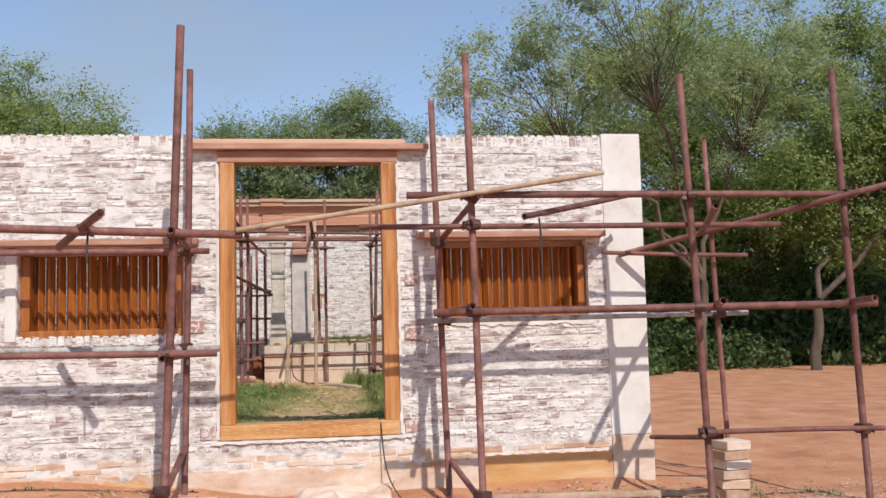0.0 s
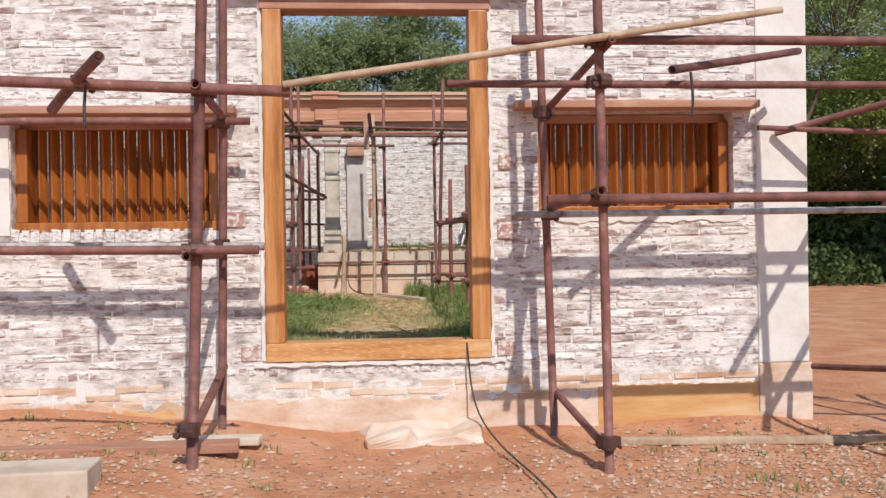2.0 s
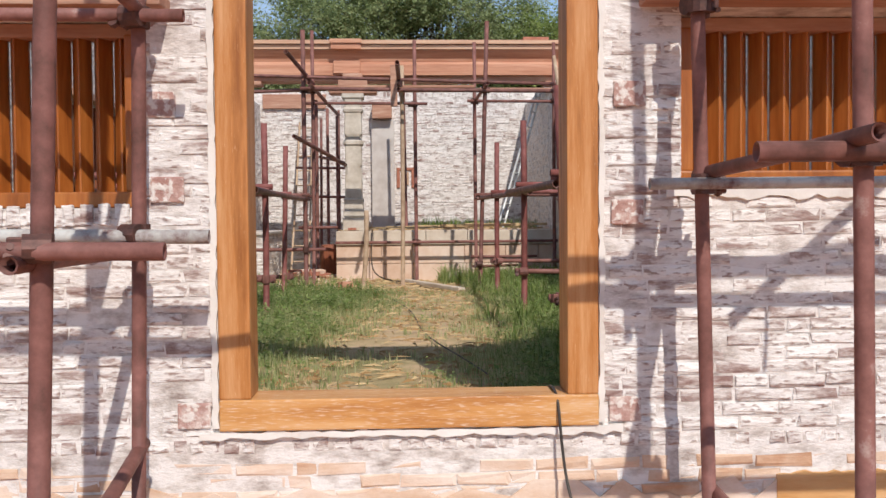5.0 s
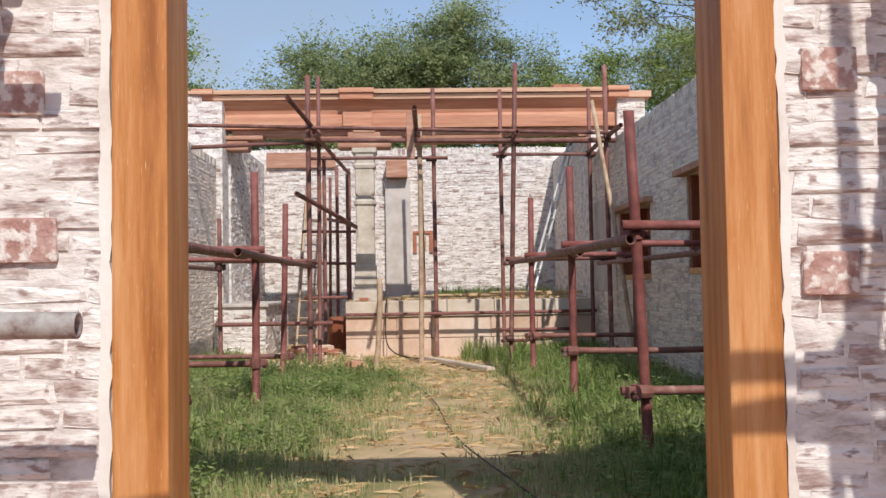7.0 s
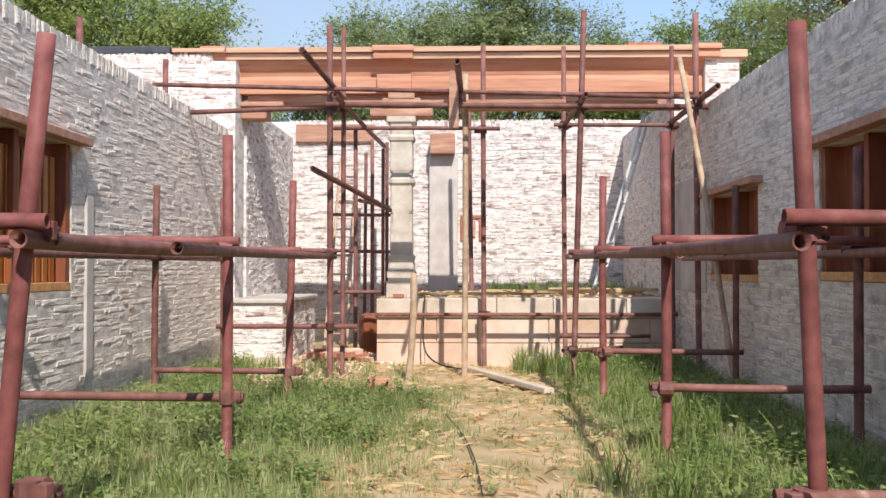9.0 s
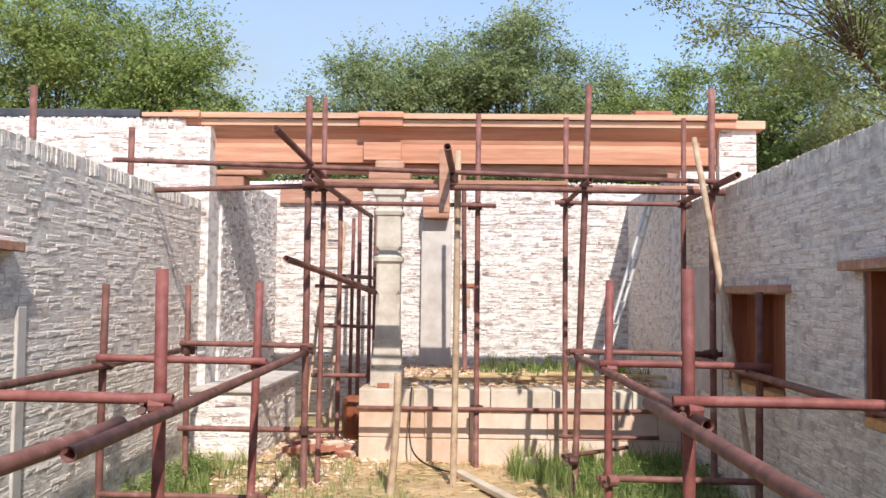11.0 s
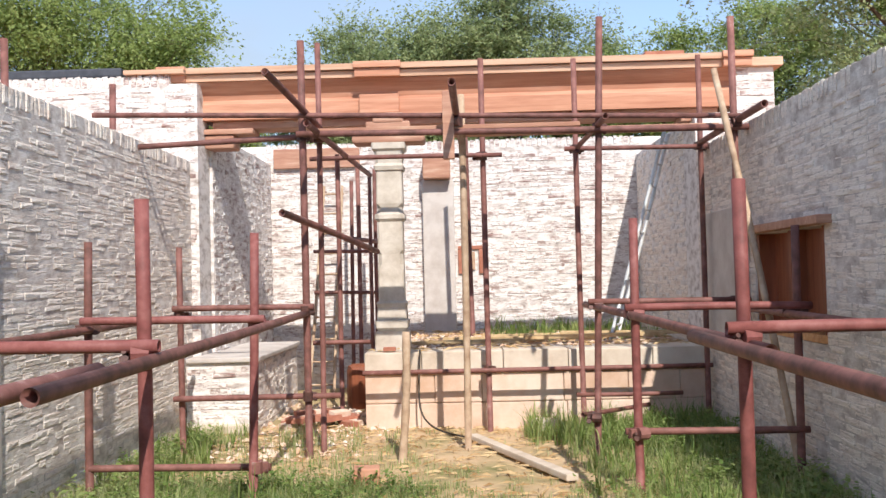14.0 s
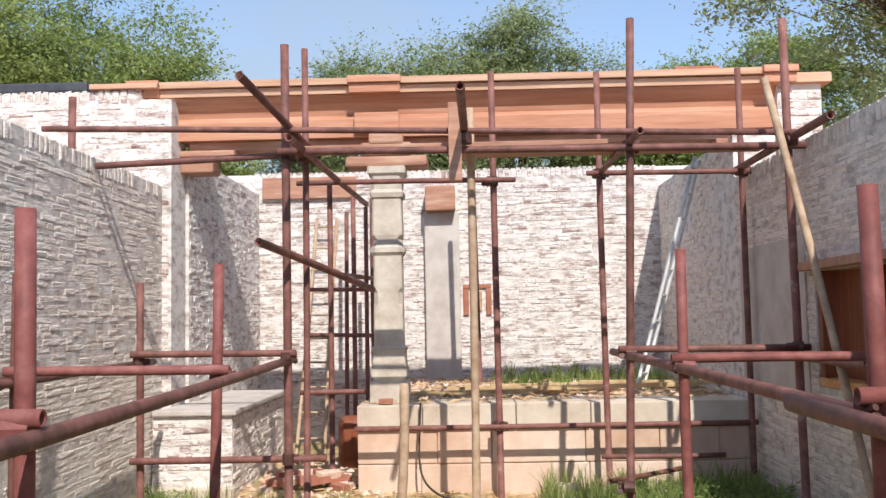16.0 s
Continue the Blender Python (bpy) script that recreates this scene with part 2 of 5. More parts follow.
def add_box(bm, x0, x1, y0, y1, z0, z1, bevel=0.0, m=None):
    r = bmesh.ops.create_cube(bm, size=1)
    vs = r["verts"]
    for v in vs:
        v.co = Vector((x0 + (v.co.x + 0.5) * (x1 - x0), y0 + (v.co.y + 0.5) * (y1 - y0), z0 + (v.co.z + 0.5) * (z1 - z0)))
    if m is not None:
        for v in vs:
            v.co = m @ v.co
    if bevel:
        es = list({e for v in vs for e in v.link_edges})
        bmesh.ops.bevel(bm, geom=es, offset=bevel, segments=2, affect="EDGES", profile=0.6)


def box(name, x0, x1, y0, y1, z0, z1, mat, parent=None, label="", bevel=0.008):
    bm = bmesh.new()
    add_box(bm, x0, x1, y0, y1, z0, z1, bevel)
    return part(name, bm, mat, parent, label)


def tube_data(a, b, r, hollow=True, seg=12, bend=0.0, rings=5, knots=False):
    """A straight tube from a to b, open at the ends with wall thickness; slightly uneven where it bends or has knots."""
    a, b = Vector(a), Vector(b)
    d = (b - a).normalized()
    u = d.cross(Vector((0, 0, 1)) if abs(d.z) < 0.9 else Vector((1, 0, 0))).normalized()
    w = d.cross(u)
    vs, fs = [], []
    sag = Vector((random.uniform(-1, 1), random.uniform(-1, 1), random.uniform(-1, 1))) * bend

    def ring(c, rr):
        k = len(vs)
        for i in range(seg):
            an = 2 * math.pi * i / seg
            vs.append(c + u * (rr * math.cos(an)) + w * (rr * math.sin(an)))
        return k

    def join(k0, k1):
        for i in range(seg):
            j = (i + 1) % seg
            fs.append((k0 + i, k0 + j, k1 + j, k1 + i))

    ks = []
    for q in range(rings):
        f = q / (rings - 1)
        rr = r * (1 + (0.12 * (q % 2) if knots else 0))
        ks.append(ring(a.lerp(b, f) + sag * math.sin(math.pi * f), rr))
    for k0, k1 in zip(ks, ks[1:]):
        join(k0, k1)
    if hollow:
        deep = min(0.12, (b - a).length * 0.3)
        for k_out, c, s in ((ks[0], a, 1), (ks[-1], b, -1)):
            k1 = ring(c, r * 0.78)
            k2 = ring(c + d * deep * s, r * 0.76)
            join(k_out, k1)
            join(k1, k2)
            fs.append(tuple(range(k2, k2 + seg)))
    else:
        fs.append(tuple(range(ks[0], ks[0] + seg)))
        fs.append(tuple(range(ks[-1], ks[-1] + seg)))
    return vs, fs


def pole(parent, a, b, r=0.027, mat=None, name="pole", label="", bend=0.006, hollow=True, knots=False):
    vs, fs = tube_data(a, b, r, hollow, bend=bend, rings=9 if knots else 5, knots=knots)
    return link_mesh(name, vs, fs, mat or m_pipe, parent, label, smooth=True)


def coupler(parent, x, y, z, axis="x", mat=None):
    """A swivel clamp: two half shells round the crossing pipes, a flange and a bolt with its nut."""
    bm = bmesh.new()
    bmesh.ops.create_cone(bm, cap_ends=True, segments=10, radius1=0.041, radius2=0.041, depth=0.075)
    rot = Matrix.Rotation(math.pi / 2, 4, "Y" if axis == "x" else "X")
    off = Vector((0, -0.045, 0)) if axis == "x" else Vector((0.045, 0, 0))
    bmesh.ops.create_cone(bm, cap_ends=True, segments=10, radius1=0.040, radius2=0.040, depth=0.07, matrix=Matrix.Translation(off) @ rot)
    add_box(bm, -0.075, -0.03, -0.03, 0.012, -0.03, 0.03, 0.004)
    ob = part("coupler", bm, mat or m_steel, parent, "rusty steel swivel coupler")
    ob.matrix_local = pose(x, y, z, 0, 0, random.uniform(-25, 25) + random.choice((0, 180)))
    bm = bmesh.new()
    bmesh.ops.create_cone(bm, cap_ends=True, segments=6, radius1=0.011, radius2=0.011, depth=0.10,
                          matrix=Matrix.Translation((-0.062, -0.02, -0.01)) @ Matrix.Rotation(1.2, 4, "X"))
    bmesh.ops.create_cone(bm, cap_ends=True, segments=6, radius1=0.02, radius2=0.02, depth=0.02,
                          matrix=Matrix.Translation((-0.062, -0.06, -0.025)) @ Matrix.Rotation(1.2, 4, "X"))
    part("bolt", bm, m_steel, ob)
    return ob


COURSE, BH = 0.0555, 0.0465
LENS = (0.085, 0.105, 0.13, 0.155, 0.18, 0.2, 0.215, 0.23)


def brick_rows(width, z0, z1, holes, rng, course=COURSE):
    """Course by course, (u, z, length) of each brick on a face; holes are (u0, u1, z0, z1)."""
    out = []
    z = z0 + 0.006
    while z + BH <= z1:
        u = -rng.uniform(0, 0.12)
        while u < width - 0.04:
            ln = LENS[rng.choice((0, 1, 2, 3, 4, 5, 5, 6, 6, 7, 7))]
            a, b = max(u, 0.004), min(u + ln, width - 0.004)
            u += ln + 0.009
            spans = [(a, b)]
            for h0, h1, g0, g1 in holes:
                if z + BH > g0 and z < g1:
                    nxt = []
                    for p, q in spans:
                        if q <= h0 or p >= h1:
                            nxt.append((p, q))
                        else:
                            if h0 - p > 0.03:
                                nxt.append((p, h0 - 0.004))
                            if q - h1 > 0.03:
                                nxt.append((h1 + 0.004, q))
                    spans = nxt
            out += [(p, z + rng.uniform(-0.003, 0.003), q - p) for p, q in spans if q - p > 0.03 and rng.random() > 0.055]
        z += course
    return out


def brick_shape(rng, ln, bh=BH, relief=1.0):
    """Five faces of a worn brick, u along, v outward, w up, with bevelled uneven front corners."""
    pr = rng.uniform(-0.004, 0.010) * relief
    j = lambda a: rng.uniform(-a, a) * relief
    back = [(0, -0.01, 0), (ln, -0.01, 0), (ln, -0.01, bh), (0, -0.01, bh)]
    mid = [(j(.006), pr * .55, j(.007)), (ln + j(.006), pr * .55, j(.007)), (ln + j(.006), pr * .55, bh + j(.007)), (j(.006), pr * .55, bh + j(.007))]
    e = 0.009
    fr = [(e + j(.006), pr + j(.005), e + j(.006)), (ln - e + j(.006), pr + j(.005), e + j(.006)),
          (ln - e + j(.006), pr + j(.005), bh - e + j(.006)), (e + j(.006), pr + j(.005), bh - e + j(.006))]
    fs = [(8, 9, 10, 11)]
    for i in range(4):
        k = (i + 1) % 4
        fs += [(i, k, 4 + k, 4 + i), (4 + i, 4 + k, 8 + k, 8 + i)]
    return back + mid + fr, fs


def joined_bricks(name, rows, o, u, n, mat, parent, rng, label="", bh=BH, relief=1.0):
    o, u, n = Vector(o), Vector(u), Vector(n)
    vs, fs = [], []
    for a, z, ln in rows:
        v, f = brick_shape(rng, ln, bh, relief)
        k = len(vs)
        vs += [o + u * (a + p) + n * q + Vector((0, 0, z + w)) for p, q, w in v]
        fs += [tuple(k + i for i in q) for q in f]
    if not vs:
        return None
    ob = link_mesh(name, vs, fs, mat, parent, label)
    ob["kind"] = "stuff"
    return ob


def soldier_rows(width, z0, rng):
    out, u = [], 0.0
    while u < width - 0.05:
        w = rng.uniform(0.042, 0.058)
        out.append((u, z0 + rng.uniform(-0.006, 0.004), w))
        u += w + rng.uniform(0.012, 0.028)
    return out


def wall_core(name, boxes, mat, label, category="wall"):
    bm = bmesh.new()
    for b in boxes:
        add_box(bm, *b)
    return tagged(part(name, bm, mat), label, category, kind="structure")


# ---- ground ----
def height_out(x, y):
    h = 0.05 * noise.noise(Vector((x * 0.35, y * 0.35, 0))) + 0.02 * noise.noise(Vector((x * 1.7, y * 1.7, 3)))
    h += 0.17 * max(0.0, min(1.0, (-x - 0.3) / 1.2)) * max(0.0, min(1.0, (y - 5.5) / 2))
    foot = max(0.0, min(1.0, (y - 7.7) / 1.1)) * max(0.0, min(1.0, (10.6 - y) / 1.6)) * max(0.0, min(1.0, (4.4 - abs(x)) / 1.4))
    h += foot * foot * (0.05 + 0.05 * noise.noise(Vector((x * 1.1, y * 0.8, 9))))
    h += 0.012 * noise.noise(Vector((x * 6, y * 6, 2)))
    return h - 0.02


def sheet(name, xs, ys, fn, mat, label):
    vs = [(x, y, fn(x, y)) for y in ys for x in xs]
    nx = len(xs)
    fs = [(j * nx + i, j * nx + i + 1, (j + 1) * nx + i + 1, (j + 1) * nx + i) for j in range(len(ys) - 1) for i in range(nx - 1)]
    return tagged(link_mesh(name, vs, fs, mat, smooth=True), label, "ground", kind="structure")


def spaced(lo, hi, step, far):
    core = list(np.arange(lo, hi, step))
    a, s = [], step
    p = lo
    while p > -far:
        s *= 1.6
        p -= s
        a.append(p)
    b, s, p = [], step, core[-1]
    while p < far:
        s *= 1.6
        p += s
        b.append(p)
    return [float(v) for v in a[::-1] + core + b]


sheet("ground", spaced(-5, 9, 0.1, 900), spaced(2, 10, 0.08, 900), height_out, m_soil, "red sandy bare soil with pale patches")


def height_court(x, y):
    return 0.42 + 0.035 * noise.noise(Vector((x * 0.6, y * 0.6, 5))) + 0.012 * noise.noise(Vector((x * 3, y * 3, 1)))


sheet("court_ground", [-2.66 + 5.0 * i / 50 for i in range(51)], [9.15 + 13.5 * i / 130 for i in range(131)], height_court, m_court,
      "grassy court soil with dry straw and bare path")

# ---- front wall ----
rng = random.Random(4)
FY, FT = 8.85, 0.36
XL, XR, TOP = -3.1, 2.98, 2.985
GATE = (-0.73, 0.77, 0.50, 2.94)
WINL, WINR = (-2.36, -1.03, 1.38, 2.13), (1.11, 2.47, 1.45, 2.16)


def front_boxes():
    out = []
    cuts = [XL, WINL[0], WINL[1], GATE[0], GATE[1], WINR[0], WINR[1], XR]
    for i in range(7):
        a, b = cuts[i], cuts[i + 1]
        hole = {1: WINL, 3: GATE, 5: WINR}.get(i)
        if not hole:
            out.append((a, b, FY, FY + FT, -0.3, TOP))
        else:
            out.append((a, b, FY, FY + FT, -0.3, hole[2]))
            if hole[3] < TOP - 0.03:
                out.append((a, b, FY, FY + FT, hole[3], TOP))
    return out


wall_front = wall_core("wall_front", front_boxes(), m_mortar, "whitewashed thin-brick front wall with worn mortar joints")
W = XR - XL
f_holes = [(h[0] - XL, h[1] - XL, h[2], h[3]) for h in (WINL, WINR)]
f_holes += [(GATE[0] - 0.02 - XL, GATE[1] + 0.02 - XL, GATE[2] - 0.05, 3.2), (2.63 - XL, W + 1, 0.0, 3.3), (-0.98 - XL, 1.05 - XL, 2.94, 3.3)]
f_holes += [(-1.08 - XL, -0.96 - XL, 0.5, 0.62)]
rows_all = brick_rows(W, 0.47, TOP, f_holes, rng)
rows_near = [r for r in rows_all if -1.42 < r[0] + XL < 1.5 and r[1] < 2.2]
rows_near = sorted(rows_near, key=lambda r: abs(r[0] + XL + r[2] / 2))[:300]
near_set = set(rows_near)
joined_bricks("brick_courses", [r for r in rows_all if r not in near_set], (XL, FY, 0), (1, 0, 0), (0, -1, 0), m_brick_isl, wall_front, rng)
joined_bricks("base_courses", brick_rows(W, -0.02, 0.40, [(1.52 - XL, 2.60 - XL, -1, 0.30)], rng), (XL, FY, 0), (1, 0, 0), (0, -1, 0), m_base, wall_front, rng)
# a row of short headers with open gaps above the base
hd = [(u, 0.412, w) for u, _, w in soldier_rows(W, 0, rng) if u < 2.63 - XL]
joined_bricks("header_course", [(u * 1.0, z, w * 1.1) for u, z, w in hd], (XL, FY, 0), (1, 0, 0), (0, -1, 0), m_brick_isl, wall_front, rng)
sol = [r for r in soldier_rows(W - 0.36, TOP - 0.005, rng) if not -1.0 < r[0] + XL < 1.05]
joined_bricks("soldier_course", sol, (XL, FY + 0.01, 0), (1, 0, 0), (0, -1, 0), m_brick_isl, wall_front, rng, bh=0.105)
bm = bmesh.new()
for a, b in ((XL, -1.0), (1.05, 2.63)):
    add_box(bm, a, b, FY + 0.012, FY + FT, TOP, TOP + 0.09)
part("coping", bm, m_plaster, wall_front)
joined_bricks("sill_headers", [(u + WINL[0] - XL, z, w) for u, z, w in soldier_rows(WINL[1] - WINL[0], 1.315, rng)], (XL, FY - 0.012, 0), (1, 0, 0), (0, -1, 0), m_brick_isl, wall_front, rng, bh=0.08)
# plastered corner, patches and trims
box("corner_plaster", 2.63, XR + 0.012, FY - 0.014, FY + FT + 0.01, 0.42, 3.10, m_plaster, wall_front, "smooth white lime plaster", 0.012)
box("corner_base", 2.63, XR + 0.03, FY - 0.02, FY + FT + 0.01, -0.2, 0.417, m_base, wall_front, "pale pink mud plaster", 0.012)


def ragged_band(name, x0, x1, z0, z1, mat, parent, y=None, seed=1, depth=0.014, step=0.04, amp=0.005):
    """A smear of plaster with an uneven outline, flat on the wall."""
    r2 = random.Random(seed)
    y = FY if y is None else y
    horizontal = (x1 - x0) > (z1 - z0)
    n = max(4, int(max(x1 - x0, z1 - z0) / step))
    e0, e1 = [], []
    for i in range(n + 1):
        f = i / n
        if horizontal:
            x = x0 + (x1 - x0) * f
            e0.append((x, z0 + r2.uniform(-amp, amp)))
            e1.append((x, z1 + r2.uniform(-amp, amp)))
        else:
            z = z0 + (z1 - z0) * f
            e0.append((x0 + r2.uniform(-amp, amp), z))
            e1.append((x1 + r2.uniform(-amp, amp), z))
    vs, fs = [], []
    for yy in (y - depth, y + 0.004):
        vs += [(x, yy, z) for x, z in e0] + [(x, yy, z) for x, z in e1]
    k = n + 1
    for i in range(n):
        fs += [(i, i + 1, k + i + 1, k + i), (2 * k + i, 2 * k + i + 1, i + 1, i), (k + i, k + i + 1, 3 * k + i + 1, 3 * k + i)]
    fs += [(0, k, 3 * k, 2 * k), (n, 2 * k + n, 3 * k + n, k + n)]
    return link_mesh(name, vs, fs, mat, parent, "white plaster smear")


ragged_band("mud_skin", XL, 1.5, -0.1, 0.235, m_base, wall_front, seed=12, depth=0.013, amp=0.05, step=0.09)["label"] = "pinkish mud plaster skin"
ragged_band("ochre_base", 1.50, 2.62, -0.2, 0.29, m_ochre, wall_front, seed=15, depth=0.017, amp=0.007, step=0.03)["label"] = "ochre mud plaster band"
ragged_band("ochre_base", XL, -1.32, -0.1, 0.19, m_ochre, wall_front, seed=9, depth=0.02, amp=0.02)["label"] = "ochre mud plaster band"
ragged_band("plaster_smear", GATE[0] - 0.03, GATE[0] - 0.004, 0.51, 2.93, m_plaster, wall_front, seed=2, depth=0.018)
ragged_band("plaster_smear", GATE[1] + 0.004, GATE[1] + 0.026, 0.51, 2.93, m_plaster, wall_front, seed=3, depth=0.018)
ragged_band("plaster_smear", GATE[0] - 0.08, GATE[1] + 0.1, 0.468, 0.496, m_plaster, wall_front, seed=4, depth=0.024, amp=0.008)
ragged_band("plaster_smear", WINR[0] - 0.06, WINR[1] + 0.05, 1.405, 1.449, m_plaster, wall_front, seed=5, depth=0.016, amp=0.012)
ragged_band("plaster_smear", WINL[0] - 0.09, WINL[0] - 0.005, 1.36, 2.12, m_plaster, wall_front, seed=6, depth=0.016)
for px, pz in ((-0.92, 1.45), (0.9, 1.82), (-0.83, 0.56), (0.88, 0.56), (0.89, 1.35), (-0.95, 1.78)):
    box("plug_brick", px - 0.065, px + 0.065, FY - 0.017, FY + 0.05, pz - 0.05, pz + 0.05, m_plug, wall_front, "bare red plug brick", 0.006)

# ---- gate frame ----
gate = thing("gate_frame", "thick varnished teak gateway frame set in the wall", "gate frame")
gx0, gx1, gz0, gz1 = GATE
GD = 0.17
box("jamb", gx0, gx0 + 0.125, FY - 0.03, FY + GD, gz0 + 0.125, gz1 - 0.10, m_frame, gate)
box("jamb", gx1 - 0.125, gx1, FY - 0.03, FY + GD, gz0 + 0.125, gz1 - 0.10, m_frame, gate)
box("sill", gx0, gx1, FY - 0.034, FY + GD + 0.004, gz0, gz0 + 0.125, m_frame_h, gate, "scuffed orange teak sill")
box("head", gx0 - 0.02, gx1 + 0.02, FY - 0.034, FY + GD + 0.004, gz1 - 0.10, gz1, m_lintel, gate, "reddish head beam")
box("lintel_board", -0.98, 1.06, FY - 0.10, FY + FT - 0.02, gz1 + 0.003, gz1 + 0.055, m_lintel, gate, "projecting weathered lintel board")
box("lintel_board", -0.96, 0.86, FY - 0.05, FY + FT - 0.04, gz1 + 0.058, gz1 + 0.10, m_beamtop, gate, "pale upper board")


# ---- windows with upright slats ----
def slat_window(name, x0, x1, z0, z1, lint0, lint1, n, label):
    w = thing(name, label, "window", "front windows")
    t = 0.065
    y0 = FY + 0.16
    box("sill_rail", x0 + 0.003, x1 - 0.003, FY + 0.05, FY + 0.28, z0 + 0.003, z0 + t, m_slat, w)
    box("head_rail", x0 + 0.003, x1 - 0.003, y0, FY + 0.28, z1 - 0.06, z1 - 0.003, m_lintel, w)
    box("stile", x0 + 0.003, x0 + 0.075, FY + 0.08, FY + 0.28, z0 + t, z1 - 0.06, m_slat, w)
    box("stile", x1 - 0.075, x1 - 0.003, FY + 0.08, FY + 0.28, z0 + t, z1 - 0.06, m_slat, w)
    pitch = (x1 - x0 - 0.15) / n
    hw = pitch * 0.44
    sec = [(-hw, 0.012), (-hw * 0.1, -0.045), (hw * 0.1, -0.045), (hw, 0.012), (hw, 0.026), (-hw, 0.026)]
    for i in range(n):
        cx = x0 + 0.075 + pitch * (i + 0.5)
        yaw = rng.uniform(-0.08, 0.08)
        vs, fs = [], []
        for z in (z0 + t, z1 - 0.06):
            for a, b in sec:
                vs.append((cx + a - b * yaw, y0 + 0.06 + b + a * yaw, z))
        fs = [(k, (k + 1) % 6, 6 + (k + 1) % 6, 6 + k) for k in range(6)] + [(0, 1, 2, 3, 4, 5), (6, 7, 8, 9, 10, 11)]
        link_mesh("slat", vs, fs, m_slat, w)
    box("lintel_board", lint0, lint1, FY - 0.16, FY + FT - 0.03, z1 + 0.003, z1 + 0.055, m_lintel, w, "projecting weathered lintel board")
    return w


slat_window("window", WINL[0], WINL[1], WINL[2], WINL[3], -2.6, -0.90, 14, "wide window with upright varnished wooden slats")
slat_window("window", WINR[0], WINR[1], WINR[2], WINR[3], 0.94, 2.60, 13, "wide window with upright varnished wooden slats")

# ---- court side walls ----
def side_wall(name, xf, nx, y0, y1, top, holes, mat, label, thick=0.3):
    """A wall along y with its inner face at x = xf that looks along nx."""
    a, b = (xf, xf + thick) if nx < 0 else (xf - thick, xf)
    boxes, ys = [], sorted({y0, y1, *[h[0] for h in holes], *[h[1] for h in holes]})
    for p, q in zip(ys, ys[1:]):
        hole = next((h for h in holes if h[0] <= p < h[1]), None)
        if hole:
            boxes += [(a, b, p, q, -0.2, hole[2]), (a, b, p, q, hole[3], top)]
        else:
            boxes.append((a, b, p, q, -0.2, top))
    w = wall_core(name, boxes, m_mortar if mat is not m_brick_court else m_courtmortar, label)
    u = (0, 1, 0)
    hs = [(h[0] - y0, h[1] - y0, h[2] - 0.02, h[3] + 0.05) for h in holes]
    joined_bricks("brick_courses", brick_rows(y1 - y0, 0.36, top - 0.11, hs, rng, 0.046), (xf, y0, 0), u, (nx, 0, 0), mat, w, rng, bh=0.039, relief=0.6)
    joined_bricks("soldier_course", soldier_rows(y1 - y0, top - 0.105, rng), (xf, y0, 0), u, (nx, 0, 0), mat, w, rng, bh=0.11)
    return w


m_courtmortar = material("grey_court_mortar", [(0.3, (0.34, 0.27, 0.23)), (0.48, (0.58, 0.51, 0.46)), (0.62, (0.76, 0.70, 0.65))], 6, 7, 0.95, 0.6, 45, 0.008, (1, 1, 2))
LW, RW = -2.66, 2.33
LWIN = (12.9, 15.1, 1.33, 2.33)
RWA, RWB = (12.9, 14.85, 1.40, 2.26), (16.15, 17.6, 1.37, 2.14)
wall_left = side_wall("wall_left", LW, 1, 9.22, 19.3, 3.06, [LWIN], m_brick_court, "rough limewashed brick side wall of the court")
wall_right = side_wall("wall_right", RW, -1, 9.22, 19.4, 3.05, [RWA, RWB], m_brick_court, "rough limewashed brick side wall of the court")


def side_window(xf, nx, h, panels, slats, label):
    w = thing("side_window", label, "window", "court windows")
    y0, y1, z0, z1 = h
    s = -nx
    def bx(name, a, b, c, d, e, f, mat, lab=""):
        p, q = sorted((xf + s * a, xf + s * b))
        box(name, p, q, c, d, e, f, mat, w, lab, 0.006)
    bx("lintel_board", -0.10, 0.27, y0 - 0.14, y1 + 0.12, z1 + 0.003, z1 + 0.06, m_lintel, "projecting weathered lintel board")
    bx("sill", 0.0, 0.22, y0 + 0.004, y1 - 0.004, z0 + 0.003, z0 + 0.06, m_frame_h)
    bx("stile", 0.01, 0.2, y0 + 0.004, y0 + 0.075, z0 + 0.06, z1 - 0.002, m_shutter)
    bx("stile", 0.01, 0.2, y1 - 0.075, y1 - 0.004, z0 + 0.06, z1 - 0.002, m_shutter)
    pw = (y1 - y0 - 0.15) / panels
    for i in range(panels):
        a = y0 + 0.075 + i * pw
        if i:
            bx("mullion", 0.02, 0.18, a - 0.03, a + 0.03, z0 + 0.06, z1 - 0.002, m_shutter)
        bx("shutter", 0.13, 0.165, a + 0.032, a + pw - 0.032, z0 + 0.062, z1 - 0.004, m_shutter, "closed dark red wooden shutter")
    if slats:
        n = int((y1 - y0 - 0.15) / 0.1)
        for i in range(n):
            c = y0 + 0.1 + 0.1 * i
            bx("slat", 0.06, 0.1, c, c + 0.07, z0 + 0.062, z1 - 0.10, m_slat)
    return w


